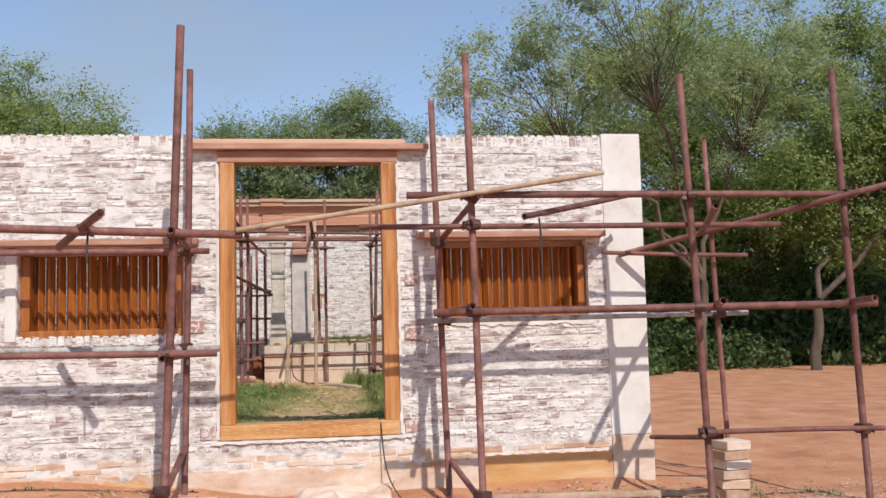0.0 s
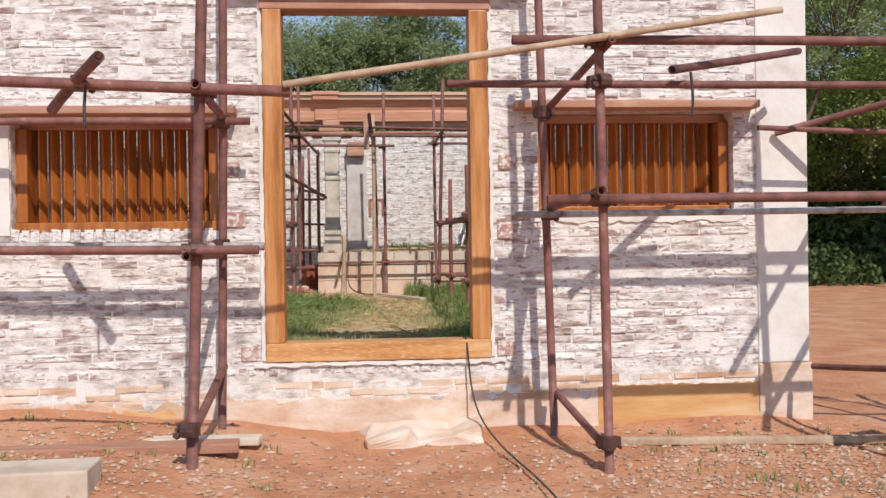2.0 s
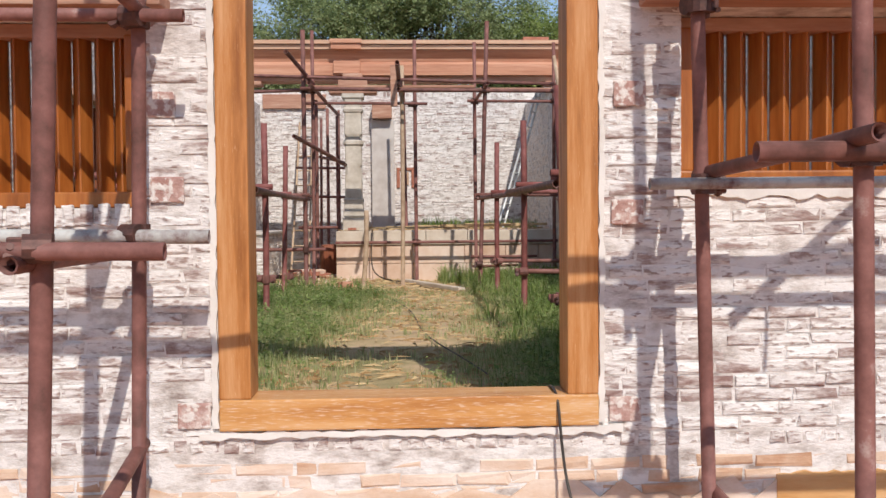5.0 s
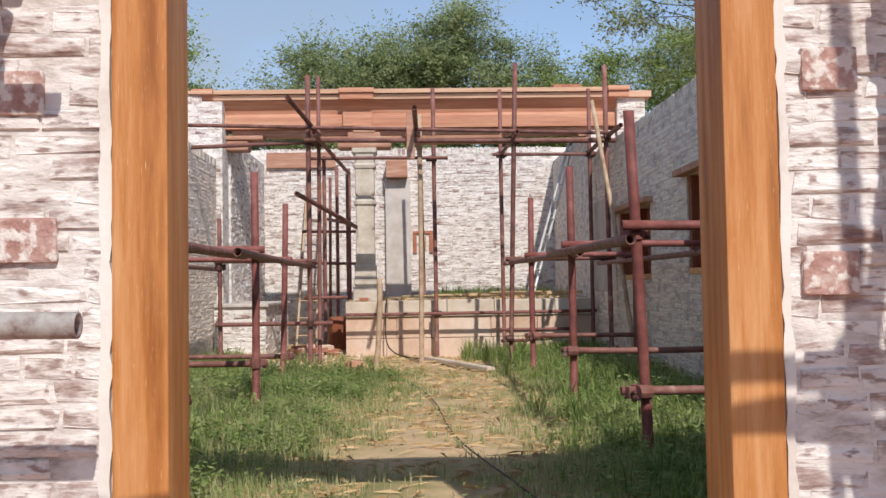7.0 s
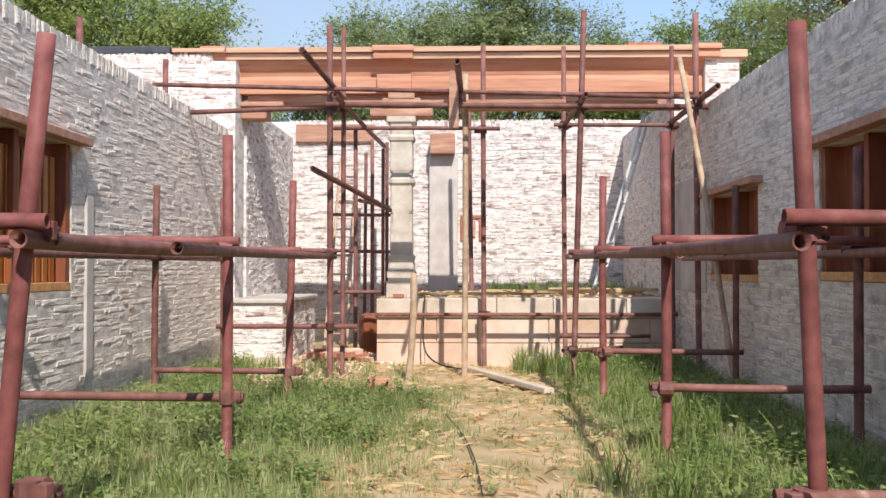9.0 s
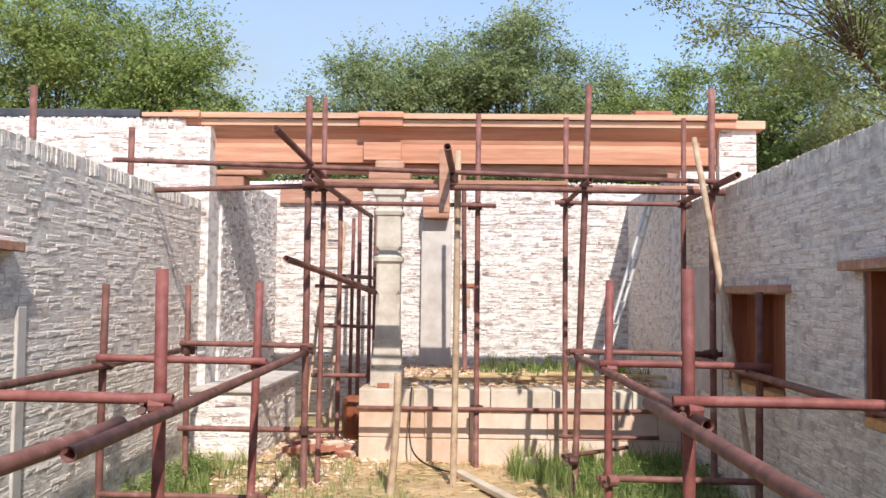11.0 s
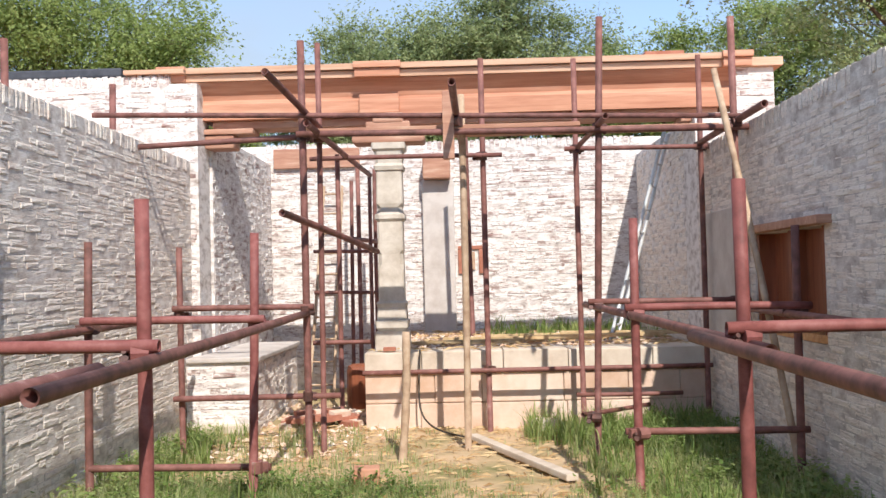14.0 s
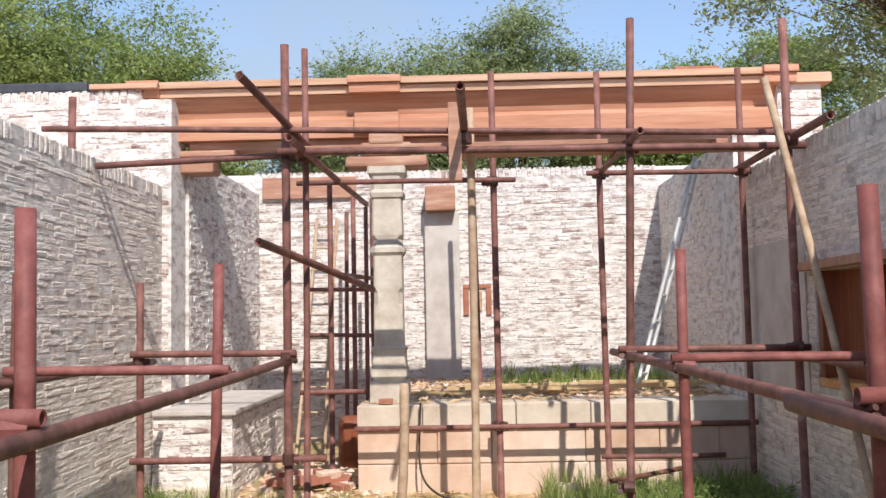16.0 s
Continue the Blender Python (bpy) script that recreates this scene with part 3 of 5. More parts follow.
side_window(LW, 1, LWIN, 3, True, "side window with varnished slats and dark shutters")
side_window(RW, -1, RWA, 3, False, "wide side window with three dark red shutters")
side_window(RW, -1, RWB, 2, False, "side window with closed dark red shutters")
box("plaster_patch", RW - 0.014, RW + 0.01, 17.75, 19.3, 1.25, 2.4, m_greyplaster, wall_right, "smooth grey plaster patch", 0.01)
box("plaster_patch", LW - 0.01, LW + 0.02, 15.32, 15.44, 0.45, 2.0, m_greyplaster, wall_left, "grey plaster pier strip", 0.01)

# ---- veranda at the far side ----
BY = 22.65
wall_back = wall_core("wall_back", [(-3.0, 3.0, BY, BY + 0.35, -0.2, 3.58)], m_mortar, "whitewashed brick back wall of the veranda")
joined_bricks("brick_courses", brick_rows(4.95, 0.6, 3.58, [(2.52, 2.86, 1.86, 2.26)], rng, 0.0505), (-2.6, BY, 0), (1, 0, 0), (0, -1, 0), m_brick_isl, wall_back, rng)
joined_bricks("soldier_course", soldier_rows(4.95, 3.575, rng), (-2.6, BY, 0), (1, 0, 0), (0, -1, 0), m_brick_isl, wall_back, rng, bh=0.11)
box("coping", -2.95, 2.95, BY + 0.012, BY + 0.34, 3.58, 3.67, m_plaster, wall_back)
niche = thing("wall_niche", "small red brick niche with pale sill", "niche")
box("side", -0.065, 0.0, BY - 0.03, BY + 0.02, 1.9, 2.22, m_redbrick, niche)
box("side", 0.21, 0.275, BY - 0.03, BY + 0.02, 1.9, 2.22, m_redbrick, niche)
box("head", -0.065, 0.275, BY - 0.03, BY + 0.02, 2.223, 2.27, m_redbrick, niche)
box("brick", 0.06, 0.16, BY - 0.028, BY + 0.02, 1.95, 2.19, m_rubble, niche)
red_lintel = tagged(box("lintel_band", -2.5, -1.35, BY - 0.06, BY + 0.02, 3.36, 3.62, m_lintel, None, "", 0.01), "red painted timber band on the back wall", "lintel")
pil = thing("pilaster", "grey plastered pilaster against the back wall", "pilaster")
box("shaft", -0.52, -0.10, BY - 0.12, BY + 0.004, 1.1, 3.15, m_greyplaster, pil, "", 0.02)
box("bracket", -0.50, -0.14, BY - 0.30, BY + 0.004, 3.155, 3.45, m_lintel, pil, "dark timber bracket", 0.02)

wall_veranda_left = wall_core("wall_veranda_left", [(-2.98, -2.55, 19.72, BY - 0.004, -0.2, 3.42)], m_mortar, "brick inner side wall of the veranda")
joined_bricks("brick_courses", brick_rows(2.9, 0.45, 3.42, [], rng, 0.0505), (-2.55, 19.74, 0), (0, 1, 0), (1, 0, 0), m_brick_isl, wall_veranda_left, rng)
wall_veranda_right = wall_core("wall_veranda_right", [(2.33, 2.7, 19.404, BY - 0.004, -0.2, 3.42)], m_mortar, "limewashed brick inner side wall of the veranda")
joined_bricks("brick_courses", brick_rows(2.7, 0.45, 3.42, [], rng, 0.0505), (2.33, 19.92, 0), (0, 1, 0), (-1, 0, 0), m_brick_court, wall_veranda_right, rng)
wall_wing = wall_core("wall_wing", [(-5.6, -2.58, 19.3, 19.715, -0.2, 3.84)], m_mortar, "whitewashed brick wing wall with a header coping")
joined_bricks("brick_courses", brick_rows(3.0, 0.42, 3.84, [], rng, 0.0505), (-5.6, 19.3, 0), (1, 0, 0), (0, -1, 0), m_brick_isl, wall_wing, rng)
joined_bricks("soldier_course", soldier_rows(2.75, 3.82, rng), (-5.6, 19.3, 0), (1, 0, 0), (0, -1, 0), m_brick_isl, wall_wing, rng, bh=0.11)
box("coping", -5.58, -2.85, 19.31, 19.70, 3.842, 3.92, m_plaster, wall_wing)
tagged(box("tarpaulin", -5.6, -3.35, 19.35, 19.72, 3.94, 4.03, m_tarp, None, "", 0.02), "dark tarpaulin strip laid on the wall top", "tarpaulin")
tagged(box("capping_board", -3.3, -2.7, 19.26, 19.7, 3.935, 3.98, m_beamtop, None, "", 0.006), "pale timber board on the wall top", "board")
pier_right = wall_core("wall_pier_right", [(2.74, 3.12, 19.42, 19.88, -0.2, 3.86)], m_plaster, "white plastered brick pier beside the beam", "pier")
joined_bricks("brick_courses", brick_rows(0.38, 0.42, 3.86, [], rng, 0.075), (2.74, 19.42, 0), (1, 0, 0), (0, -1, 0), m_brick_isl, pier_right, rng, bh=0.062)
box("cap", 2.70, 3.2, 19.36, 19.9, 3.863, 3.95, m_beamtop, pier_right, "timber cap board", 0.008)

# platform with separate stone blocks
plinth = thing("veranda_plinth", "raised plinth of pale pinkish dressed stone blocks", "plinth")
PX0, PX1, PY, PT = -0.96, 2.30, 19.15, 1.15
box("core", PX0 + 0.02, PX1, PY + 0.02, BY - 0.05, 0.2, PT - 0.012, m_rubble, plinth, "rubble and soil fill", 0)
u = PX0
for k, ln in enumerate((0.55, 0.78, 0.62, 0.80, 0.53)):
    e = min(u + ln, PX1)
    box("coping_block", u + 0.003, e - 0.003, PY - 0.035, PY + 0.5, 0.945, PT + 0.004 * (k % 3), m_stone, plinth, "", 0.012)
    u = e
for r_, (za, zb) in enumerate(((0.2, 0.66), (0.664, 0.94))):
    u = PX0
    while u < PX1 - 0.05:
        e = min(PX1, u + rng.uniform(0.42, 0.85))
        if PX1 - e < 0.2:
            e = PX1
        box("block", u + 0.003, e - 0.003, PY + rng.uniform(-0.008, 0.008), PY + 0.3, za, zb - 0.003, m_pinkstone, plinth, "", 0.01)
        u = e
y_ = PY + 0.31
while y_ < BY - 0.3:
    e = min(BY - 0.06, y_ + rng.uniform(0.5, 0.8))
    box("block", PX0, PX0 + 0.25, y_ + 0.003, e - 0.003, 0.2, 0.94, m_pinkstone, plinth, "", 0.01)
    y_ = e

low = wall_core("wall_low", [(-2.645, -1.98, 19.02, 21.2, -0.1, 1.10)], m_mortar, "low whitewashed brick plinth wall with flat coping")
joined_bricks("brick_courses", brick_rows(0.66, 0.55, 1.10, [], rng, 0.0505), (-2.645, 19.02, 0), (1, 0, 0), (0, -1, 0), m_brick_isl, low, rng)
joined_bricks("brick_courses", brick_rows(2.1, 0.42, 1.10, [], rng, 0.0505), (-1.98, 19.04, 0), (0, 1, 0), (1, 0, 0), m_brick_court, low, rng)
box("foot_slab", -2.6, -1.95, 18.93, 19.02, 0.35, 0.52, m_stone, low, "pale stone footing", 0.012)
box("coping", -2.64, -1.94, 18.98, 21.2, 1.103, 1.15, m_greyplaster, low, "", 0.012)


# ---- beam and column ----
beam = thing("timber_beam", "long moulded orange timber beam with stepped cornice", "beam")
def moulding(name, x0, x1, prof, mat, lab=""):
    """A straight moulding along x from a profile of (y, z) points."""
    n = len(prof)
    vs = [(x0, y, z) for y, z in prof] + [(x1, y, z) for y, z in prof]
    fs = [(i, (i + 1) % n, n + (i + 1) % n, n + i) for i in range(n)] + [tuple(range(n)), tuple(range(2 * n - 1, n - 1, -1))]
    return link_mesh(name, vs, fs, mat, beam, lab)


Y0 = 19.50
moulding("fascia", -2.60, 2.74, [(Y0, 3.50), (Y0 + 0.42, 3.50), (Y0 + 0.42, 3.70), (Y0 + 0.02, 3.70), (Y0, 3.66)], m_beam, "smooth orange fascia board")
moulding("cove", -2.68, 2.76, [(Y0 + 0.03, 3.703), (Y0 + 0.42, 3.703), (Y0 + 0.42, 3.868), (Y0 - 0.085, 3.868), (Y0 - 0.06, 3.83), (Y0 - 0.02, 3.79), (Y0 + 0.015, 3.75)], m_beam)
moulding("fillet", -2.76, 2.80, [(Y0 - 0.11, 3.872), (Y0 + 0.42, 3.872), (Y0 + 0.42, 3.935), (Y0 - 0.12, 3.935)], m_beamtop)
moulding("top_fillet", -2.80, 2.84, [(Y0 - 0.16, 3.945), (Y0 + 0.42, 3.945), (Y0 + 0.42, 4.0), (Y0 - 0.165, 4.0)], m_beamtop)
for a, b in ((-2.99, -2.70), (-1.03, -0.56), (2.60, 2.9)):
    bm = bmesh.new()
    add_box(bm, a, b, Y0 - 0.20, Y0 + 0.4, 3.95, 4.012, 0.006)
    add_box(bm, a + 0.01, b - 0.01, Y0 - 0.17, Y0 + 0.4, 3.865, 3.948, 0.006)
    part("cornice_block", bm, m_beam, beam, "projecting cornice block")
bm = bmesh.new()
add_box(bm, -0.99, -0.59, Y0 - 0.06, Y0 - 0.004, 3.52, 3.71, 0.01)
part("bracket_block", bm, m_beam, beam)
moulding("soffit_board", -2.5, 2.6, [(Y0 + 0.08, 3.42), (Y0 + 0.4, 3.42), (Y0 + 0.4, 3.495), (Y0 + 0.08, 3.495)], m_lintel)
for sx, x0 in ((1, -2.58), (-1, 2.72)):
    a, b = sorted((x0, x0 + sx * 0.5))
    box("end_bracket", a, b, Y0 + 0.02, Y0 + 0.34, 3.36, 3.415, m_lintel, beam, "red painted bracket", 0.012)
    a, b = sorted((x0, x0 + sx * 0.3))
    box("end_bracket", a, b, Y0 + 0.04, Y0 + 0.32, 3.22, 3.355, m_lintel, beam, "red painted bracket", 0.02)

column = thing("stone_column", "carved pale stone column with an octagonal shaft", "column")
def prism(prof, cx, cy, mat, name, lab=""):
    """A turned octagonal or square piece: (z, half width, chamfer share) rings."""
    vs, fs = [], []
    for z, h, c in prof:
        q = h * (1 - c)
        vs += [(cx + a, cy + b, z) for a, b in ((-q, -h), (q, -h), (h, -q), (h, q), (q, h), (-q, h), (-h, q), (-h, -q))]
    for k in range(len(prof) - 1):
        for i in range(8):
            j = (i + 1) % 8
            fs.append((8 * k + i, 8 * k + j, 8 * k + 8 + j, 8 * k + 8 + i))
    fs += [tuple(range(7, -1, -1)), tuple(range(8 * len(prof) - 8, 8 * len(prof)))]
    return link_mesh(name, vs, fs, mat, column, lab)


CX, CY = -0.70, 19.45
prism([(1.155, .165, .04), (1.34, .165, .04), (1.345, .15, .05)], CX, CY, m_greystone, "base", "square stone base")
prism([(1.345, .13, .1), (1.38, .155, .05), (1.45, .16, .05), (1.455, .145, .08), (1.58, .14, .08), (1.62, .15, .06), (1.64, .135, .1)], CX, CY, m_greystone, "lower_moulding")
prism([(1.64, .128, .1), (1.95, .125, .1), (2.0, .125, .3), (2.10, .122, .3), (2.14, .125, .12), (2.42, .122, .12)], CX, CY, m_greystone, "shaft")
prism([(2.42, .122, .2), (2.45, .15, .3), (2.49, .15, .3), (2.52, .125, .3), (2.56, .12, .3), (2.60, .13, .1), (2.93, .125, .1)], CX, CY, m_greystone, "upper_shaft", "shaft with a rounded collar")
prism([(2.93, .14, .1), (2.97, .15, .1), (3.0, .13, .2), (3.12, .14, .2), (3.14, .165, .1), (3.2, .165, .1)], CX, CY, m_greystone, "capital")
bm = bmesh.new()
add_box(bm, CX - 0.36, CX + 0.36, CY - 0.12, CY + 0.2, 3.205, 3.30, 0.03)
add_box(bm, CX - 0.22, CX + 0.22, CY - 0.13, CY + 0.21, 3.30, 3.415, 0.02)
add_box(bm, CX - 0.15, CX + 0.15, CY - 0.14, CY + 0.03, 3.40, 3.5, 0.02)
part("bracket", bm, m_lintel, column, "red carved timber bracket")
tagged(box("brick_bit", -0.78, -0.66, 19.17, 19.25, 1.16, 1.20, m_redbrick, None, "", 0.006), "bare red brick lying on the plinth", "brick")
tagged(box("brick_pile", 1.9, 2.3, 19.62, 19.85, 4.004, 4.10, m_redbrick, None, "", 0.01), "stack of terracotta bricks on the beam", "bricks")


# ---- scaffolds ----
def scaffold(label):
    return thing("pipe_scaffold", label, "scaffold", "pipe scaffolds")


# before the front wall, on the window side with the open ground
s1 = scaffold("rusty tube scaffold standing before the front wall")
pole(s1, (1.27, 7.64, -0.05), (1.22, 7.64, 3.46))
pole(s1, (1.15, 8.6, 0.0), (1.07, 8.6, 3.33))
pole(s1, (3.02, 7.64, -0.02), (2.91, 7.64, 3.32))
pole(s1, (4.28, 7.62, -0.02), (4.18, 7.64, 3.38))
pole(s1, (3.60, 8.6, -0.02), (3.50, 8.6, 3.0), 0.022)
pole(s1, (0.75, 7.59, 2.37), (4.30, 7.59, 2.36))
pole(s1, (0.40, 7.69, 2.15), (3.7, 7.69, 2.14), 0.022)
pole(s1, (0.93, 7.58, 1.50), (4.40, 7.57, 1.50), 0.028)
pole(s1, (0.90, 8.54, 1.45), (3.8, 8.54, 1.46), 0.022, m_pipegrey, label="lime-splashed grey tube")
pole(s1, (3.05, 7.58, 0.56), (4.4, 7.57, 0.54), 0.02)
pole(s1, (2.9, 8.6, 0.42), (3.10, 7.60, 0.52), 0.02)
pole(s1, (1.25, 7.60, 0.13), (1.16, 8.68, 0.30), 0.024)
pole(s1, (1.28, 7.5, 2.36), (1.12, 8.70, 2.12), 0.024)
pole(s1, (1.20, 7.45, 1.54), (1.13, 8.70, 1.49), 0.026)
pole(s1, (1.62, 7.55, 2.20), (2.78, 8.5, 2.50), 0.024)
pole(s1, (2.88, 7.0, 2.2), (3.55, 8.9, 2.2), 0.024)
pole(s1, (2.75, 8.8, 2.0), (4.5, 7.1, 2.42), 0.024)
pole(s1, (2.9, 7.0, 1.53), (3.58, 8.9, 1.50), 0.026)
pole(s1, (2.5, 8.5, 2.0), (3.8, 8.5, 1.96), 0.018)
pole(s1, (4.1, 7.1, 1.53), (4.4, 8.6, 1.50), 0.024)
for x, y, z in ((1.23, 7.62, 2.37), (1.25, 7.62, 1.5), (1.12, 8.58, 1.45), (2.95, 7.62, 2.36), (2.97, 7.62, 1.5), (4.21, 7.62, 2.36), (4.23, 7.6, 1.5), (3.55, 8.58, 1.46),
                (3.53, 8.58, 2.2), (1.24, 7.65, 2.15), (1.26, 7.62, 0.16), (4.26, 7.6, 0.54), (3.0, 7.62, 0.56), (1.10, 8.58, 2.12)):
    coupler(s1, x, y, z)
# before the front wall, on the other side of the gate
s2 = scaffold("rusty tube scaffold before the slatted window")
pole(s2, (-1.0, 7.64, 0.05), (-0.88, 7.64, 3.64), 0.030)
pole(s2, (-0.99, 8.6, 0.05), (-0.94, 8.6, 3.58))
pole(s2, (-3.6, 7.58, 2.21), (-0.45, 7.58, 2.09), 0.030)
pole(s2, (-3.6, 7.56, 1.29), (-0.62, 7.56, 1.25), 0.024)
pole(s2, (-3.6, 8.53, 1.31), (-0.70, 8.53, 1.27), 0.026, m_pipegrey, label="lime-splashed grey tube")
pole(s2, (-3.6, 8.54, 2.06), (-0.78, 8.54, 2.06), 0.024)
pole(s2, (-1.36, 7.3, 2.22), (-1.80, 7.95, 2.05), 0.030)
pole(s2, (-0.93, 7.5, 2.12), (-0.95, 8.72, 2.08), 0.026)
pole(s2, (-0.99, 7.60, 0.28), (-0.98, 8.66, 0.50), 0.026)
pole(s2, (-0.99, 7.5, 1.22), (-0.98, 8.7, 1.22), 0.024)
for x, y, z in ((-0.93, 7.62, 2.11), (-0.96, 7.62, 1.26), (-0.96, 8.58, 1.28), (-0.95, 8.58, 2.06), (-1.55, 7.6, 2.14), (-0.99, 7.62, 0.3)):
    coupler(s2, x, y, z)
bam = thing("bamboo_pole", "long pale bamboo pole tied slanting across the scaffold", "pole")
pole(bam, (-0.48, 7.54, 2.12), (2.24, 7.54, 2.53), 0.019, m_bamboo, "cane", bend=0.02, hollow=False, knots=True)

# court, window side
def court_scaffold(sx, inner, outer, posts, label):
    s = scaffold(label)
    for y, dx, top, low_z, shift, shift_out in posts:
        xi, xo = inner + shift, outer + shift_out
        pole(s, (xi + dx, y, 0.36), (xi - dx * 0.4, y, top), 0.029, m_pipepink)
        if y > 12.5:
            pole(s, (xo, y + 0.06, 0.36), (xo + 0.01, y + 0.06, 2.15), 0.027)
        coupler(s, xi, y, 1.60, "x", m_pipepink)
        a, b = sorted((xi - 0.08 * sx, xo + 0.06 * sx if abs(xo) < 2.4 else xo))
        pole(s, (a, y - 0.055, 1.635), (b, y - 0.055, 1.625), 0.026, m_pipepink)
        pole(s, (a, y + 0.055, low_z), (b, y + 0.055, low_z - 0.01), 0.024)
        if y > 12.5:
            coupler(s, xo, y + 0.06, 1.58, "y")
        coupler(s, xi, y, low_z, "x", m_pipe)
    return s


sl = court_scaffold(-1, -1.29, -2.47, ((11.62, -0.12, 2.22, 0.78, -0.02, 0), (13.75, 0.0, 2.20, 0.79, 0.055, -0.08), (16.15, -0.03, 2.18, 0.67, -0.05, 0.02)), "red primed tube scaffold along the court wall")
pole(sl, (-1.29, 11.5, 1.57), (-1.24, 13.3, 1.57), 0.030)
pole(sl, (-1.15, 12.6, 1.565), (-1.27, 17.9, 1.60), 0.028)
pole(sl, (-2.41, 12.2, 1.56), (-2.43, 18.4, 1.58), 0.025)
sr = court_scaffold(1, 1.10, 2.20, ((11.62, 0.05, 2.24, 0.77, 0, 0), (13.88, 0.0, 2.23, 0.83, 0.04, 0), (16.28, 0.0, 2.22, 0.82, 0.04, 0)), "red primed tube scaffold along the court wall")
pole(sr, (1.05, 11.5, 1.56), (1.04, 14.3, 1.575), 0.030)
pole(sr, (1.16, 13.6, 1.56), (1.05, 18.2, 1.60), 0.028)
pole(sr, (2.14, 12.2, 1.56), (2.14, 17.9, 1.58), 0.025)

# veranda scaffold
sv = scaffold("tall rusty tube scaffold standing before the veranda beam")
G = 0.40
for a, b, r in (((-1.26, 17.7, G), (-1.27, 17.7, 3.82), 0.03), ((-1.18, 17.95, G), (-1.17, 17.95, 3.86), 0.024), ((-1.31, 20.1, G), (-1.31, 20.1, 3.2), 0.026),
                ((-1.22, 21.2, G), (-1.22, 21.2, 3.2), 0.026), ((-1.05, 21.5, 0.9), (-1.05, 21.5, 3.2), 0.024), ((-2.30, 17.75, G), (-2.31, 17.75, 2.16), 0.026),
                ((0.10, 21.4, 1.14), (0.06, 21.4, 3.9), 0.03), ((0.23, 18.95, G), (0.22, 18.95, 3.92), 0.027), ((1.10, 18.9, G), (1.09, 18.9, 3.88), 0.026),
                ((1.05, 17.66, G), (1.16, 17.66, 3.93), 0.028), ((2.25, 18.9, G), (2.25, 18.9, 3.88), 0.026), ((2.23, 17.66, G), (2.21, 17.66, 3.9), 0.029)):
    pole(sv, a, b, r)
pole(sv, (-2.95, 17.60, 3.24), (2.25, 17.60, 3.09), 0.022)
pole(sv, (-2.62, 17.72, 2.99), (-1.1, 17.76, 3.05), 0.024)
pole(sv, (-1.30, 17.60, 3.04), (2.31, 17.60, 3.00), 0.026)
pole(sv, (0.98, 18.86, 3.03), (2.3, 18.86, 3.02), 0.022)
pole(sv, (-1.40, 18.86, 3.00), (0.4, 18.86, 2.99), 0.022)
pole(sv, (-0.95, 18.9, 0.985), (2.3, 18.9, 0.99), 0.022)
pole(sv, (1.0, 18.6, 0.78), (1.95, 18.6, 0.78), 0.020)
pole(sv, (1.0, 18.2, 0.66), (1.7, 18.9, 0.64), 0.020)
pole(sv, (-2.35, 17.68, 0.93), (-1.0, 17.70, 0.93), 0.024)
pole(sv, (-2.35, 17.68, 1.66), (-1.2, 17.68, 1.65), 0.024)
pole(sv, (1.0, 17.6, 1.64), (2.28, 17.6, 1.63), 0.024)
pole(sv, (-1.40, 16.9, 3.40), (-1.13, 18.0, 3.10), 0.028)
pole(sv, (-1.15, 17.2, 3.06), (-0.98, 20.3, 2.99), 0.026)
pole(sv, (-1.34, 17.15, 2.38), (-0.80, 19.0, 2.12), 0.028)
pole(sv, (-1.40, 21.9, G), (-1.38, 21.9, 3.1), 0.024)
pole(sv, (-1.02, 20.6, G), (-1.02, 20.6, 3.0), 0.022)
pole(sv, (-1.75, 21.14, 2.2), (-0.92, 21.14, 2.19), 0.022)
pole(sv, (-1.75, 21.14, 1.72), (-0.92, 21.14, 1.70), 0.022)
pole(sv, (-1.25, 20.0, 2.3), (-0.95, 21.5, 2.3), 0.024)
pole(sv, (-0.03, 16.5, 3.20), (0.02, 18.9, 3.12), 0.028)
pole(sv, (1.12, 17.2, 3.05), (1.10, 19.1, 3.04), 0.024)
pole(sv, (2.22, 16.9, 3.06), (2.24, 19.1, 3.05), 0.028)
pole(sv, (-1.6, 20.05, 1.2), (-0.98, 20.05, 1.2), 0.024)
for x, y, z in ((-1.27, 17.68, 3.03), (-1.27, 17.68, 1.62), (-1.17, 17.93, 3.05), (1.12, 17.64, 3.03), (2.21, 17.64, 3.03), (1.09, 18.88, 3.03), (2.25, 18.88, 3.03),
                (0.22, 18.93, 2.99), (1.08, 17.66, 1.62), (2.22, 17.66, 1.63), (0.0, 17.6, 3.1), (-1.26, 17.68, 0.93), (1.05, 17.66, 0.72), (0.22, 18.93, 0.99), (-2.31, 17.73, 1.6)):
    coupler(sv, x, y, z)
plank = thing("scaffold_plank", "weathered timber plank laid on the scaffold tubes", "plank")
box("board", -1.22, 1.0, 17.78, 18.0, 3.075, 3.11, m_lintel, plank, "", 0.005)
box("board", -0.1, 2.2, 18.05, 18.27, 3.075, 3.11, m_lintel, plank, "", 0.005)
box("post_stub", -0.12, -0.03, 17.52, 17.6, 2.8, 3.34, m_lintel, plank, "short upright timber", 0.006)
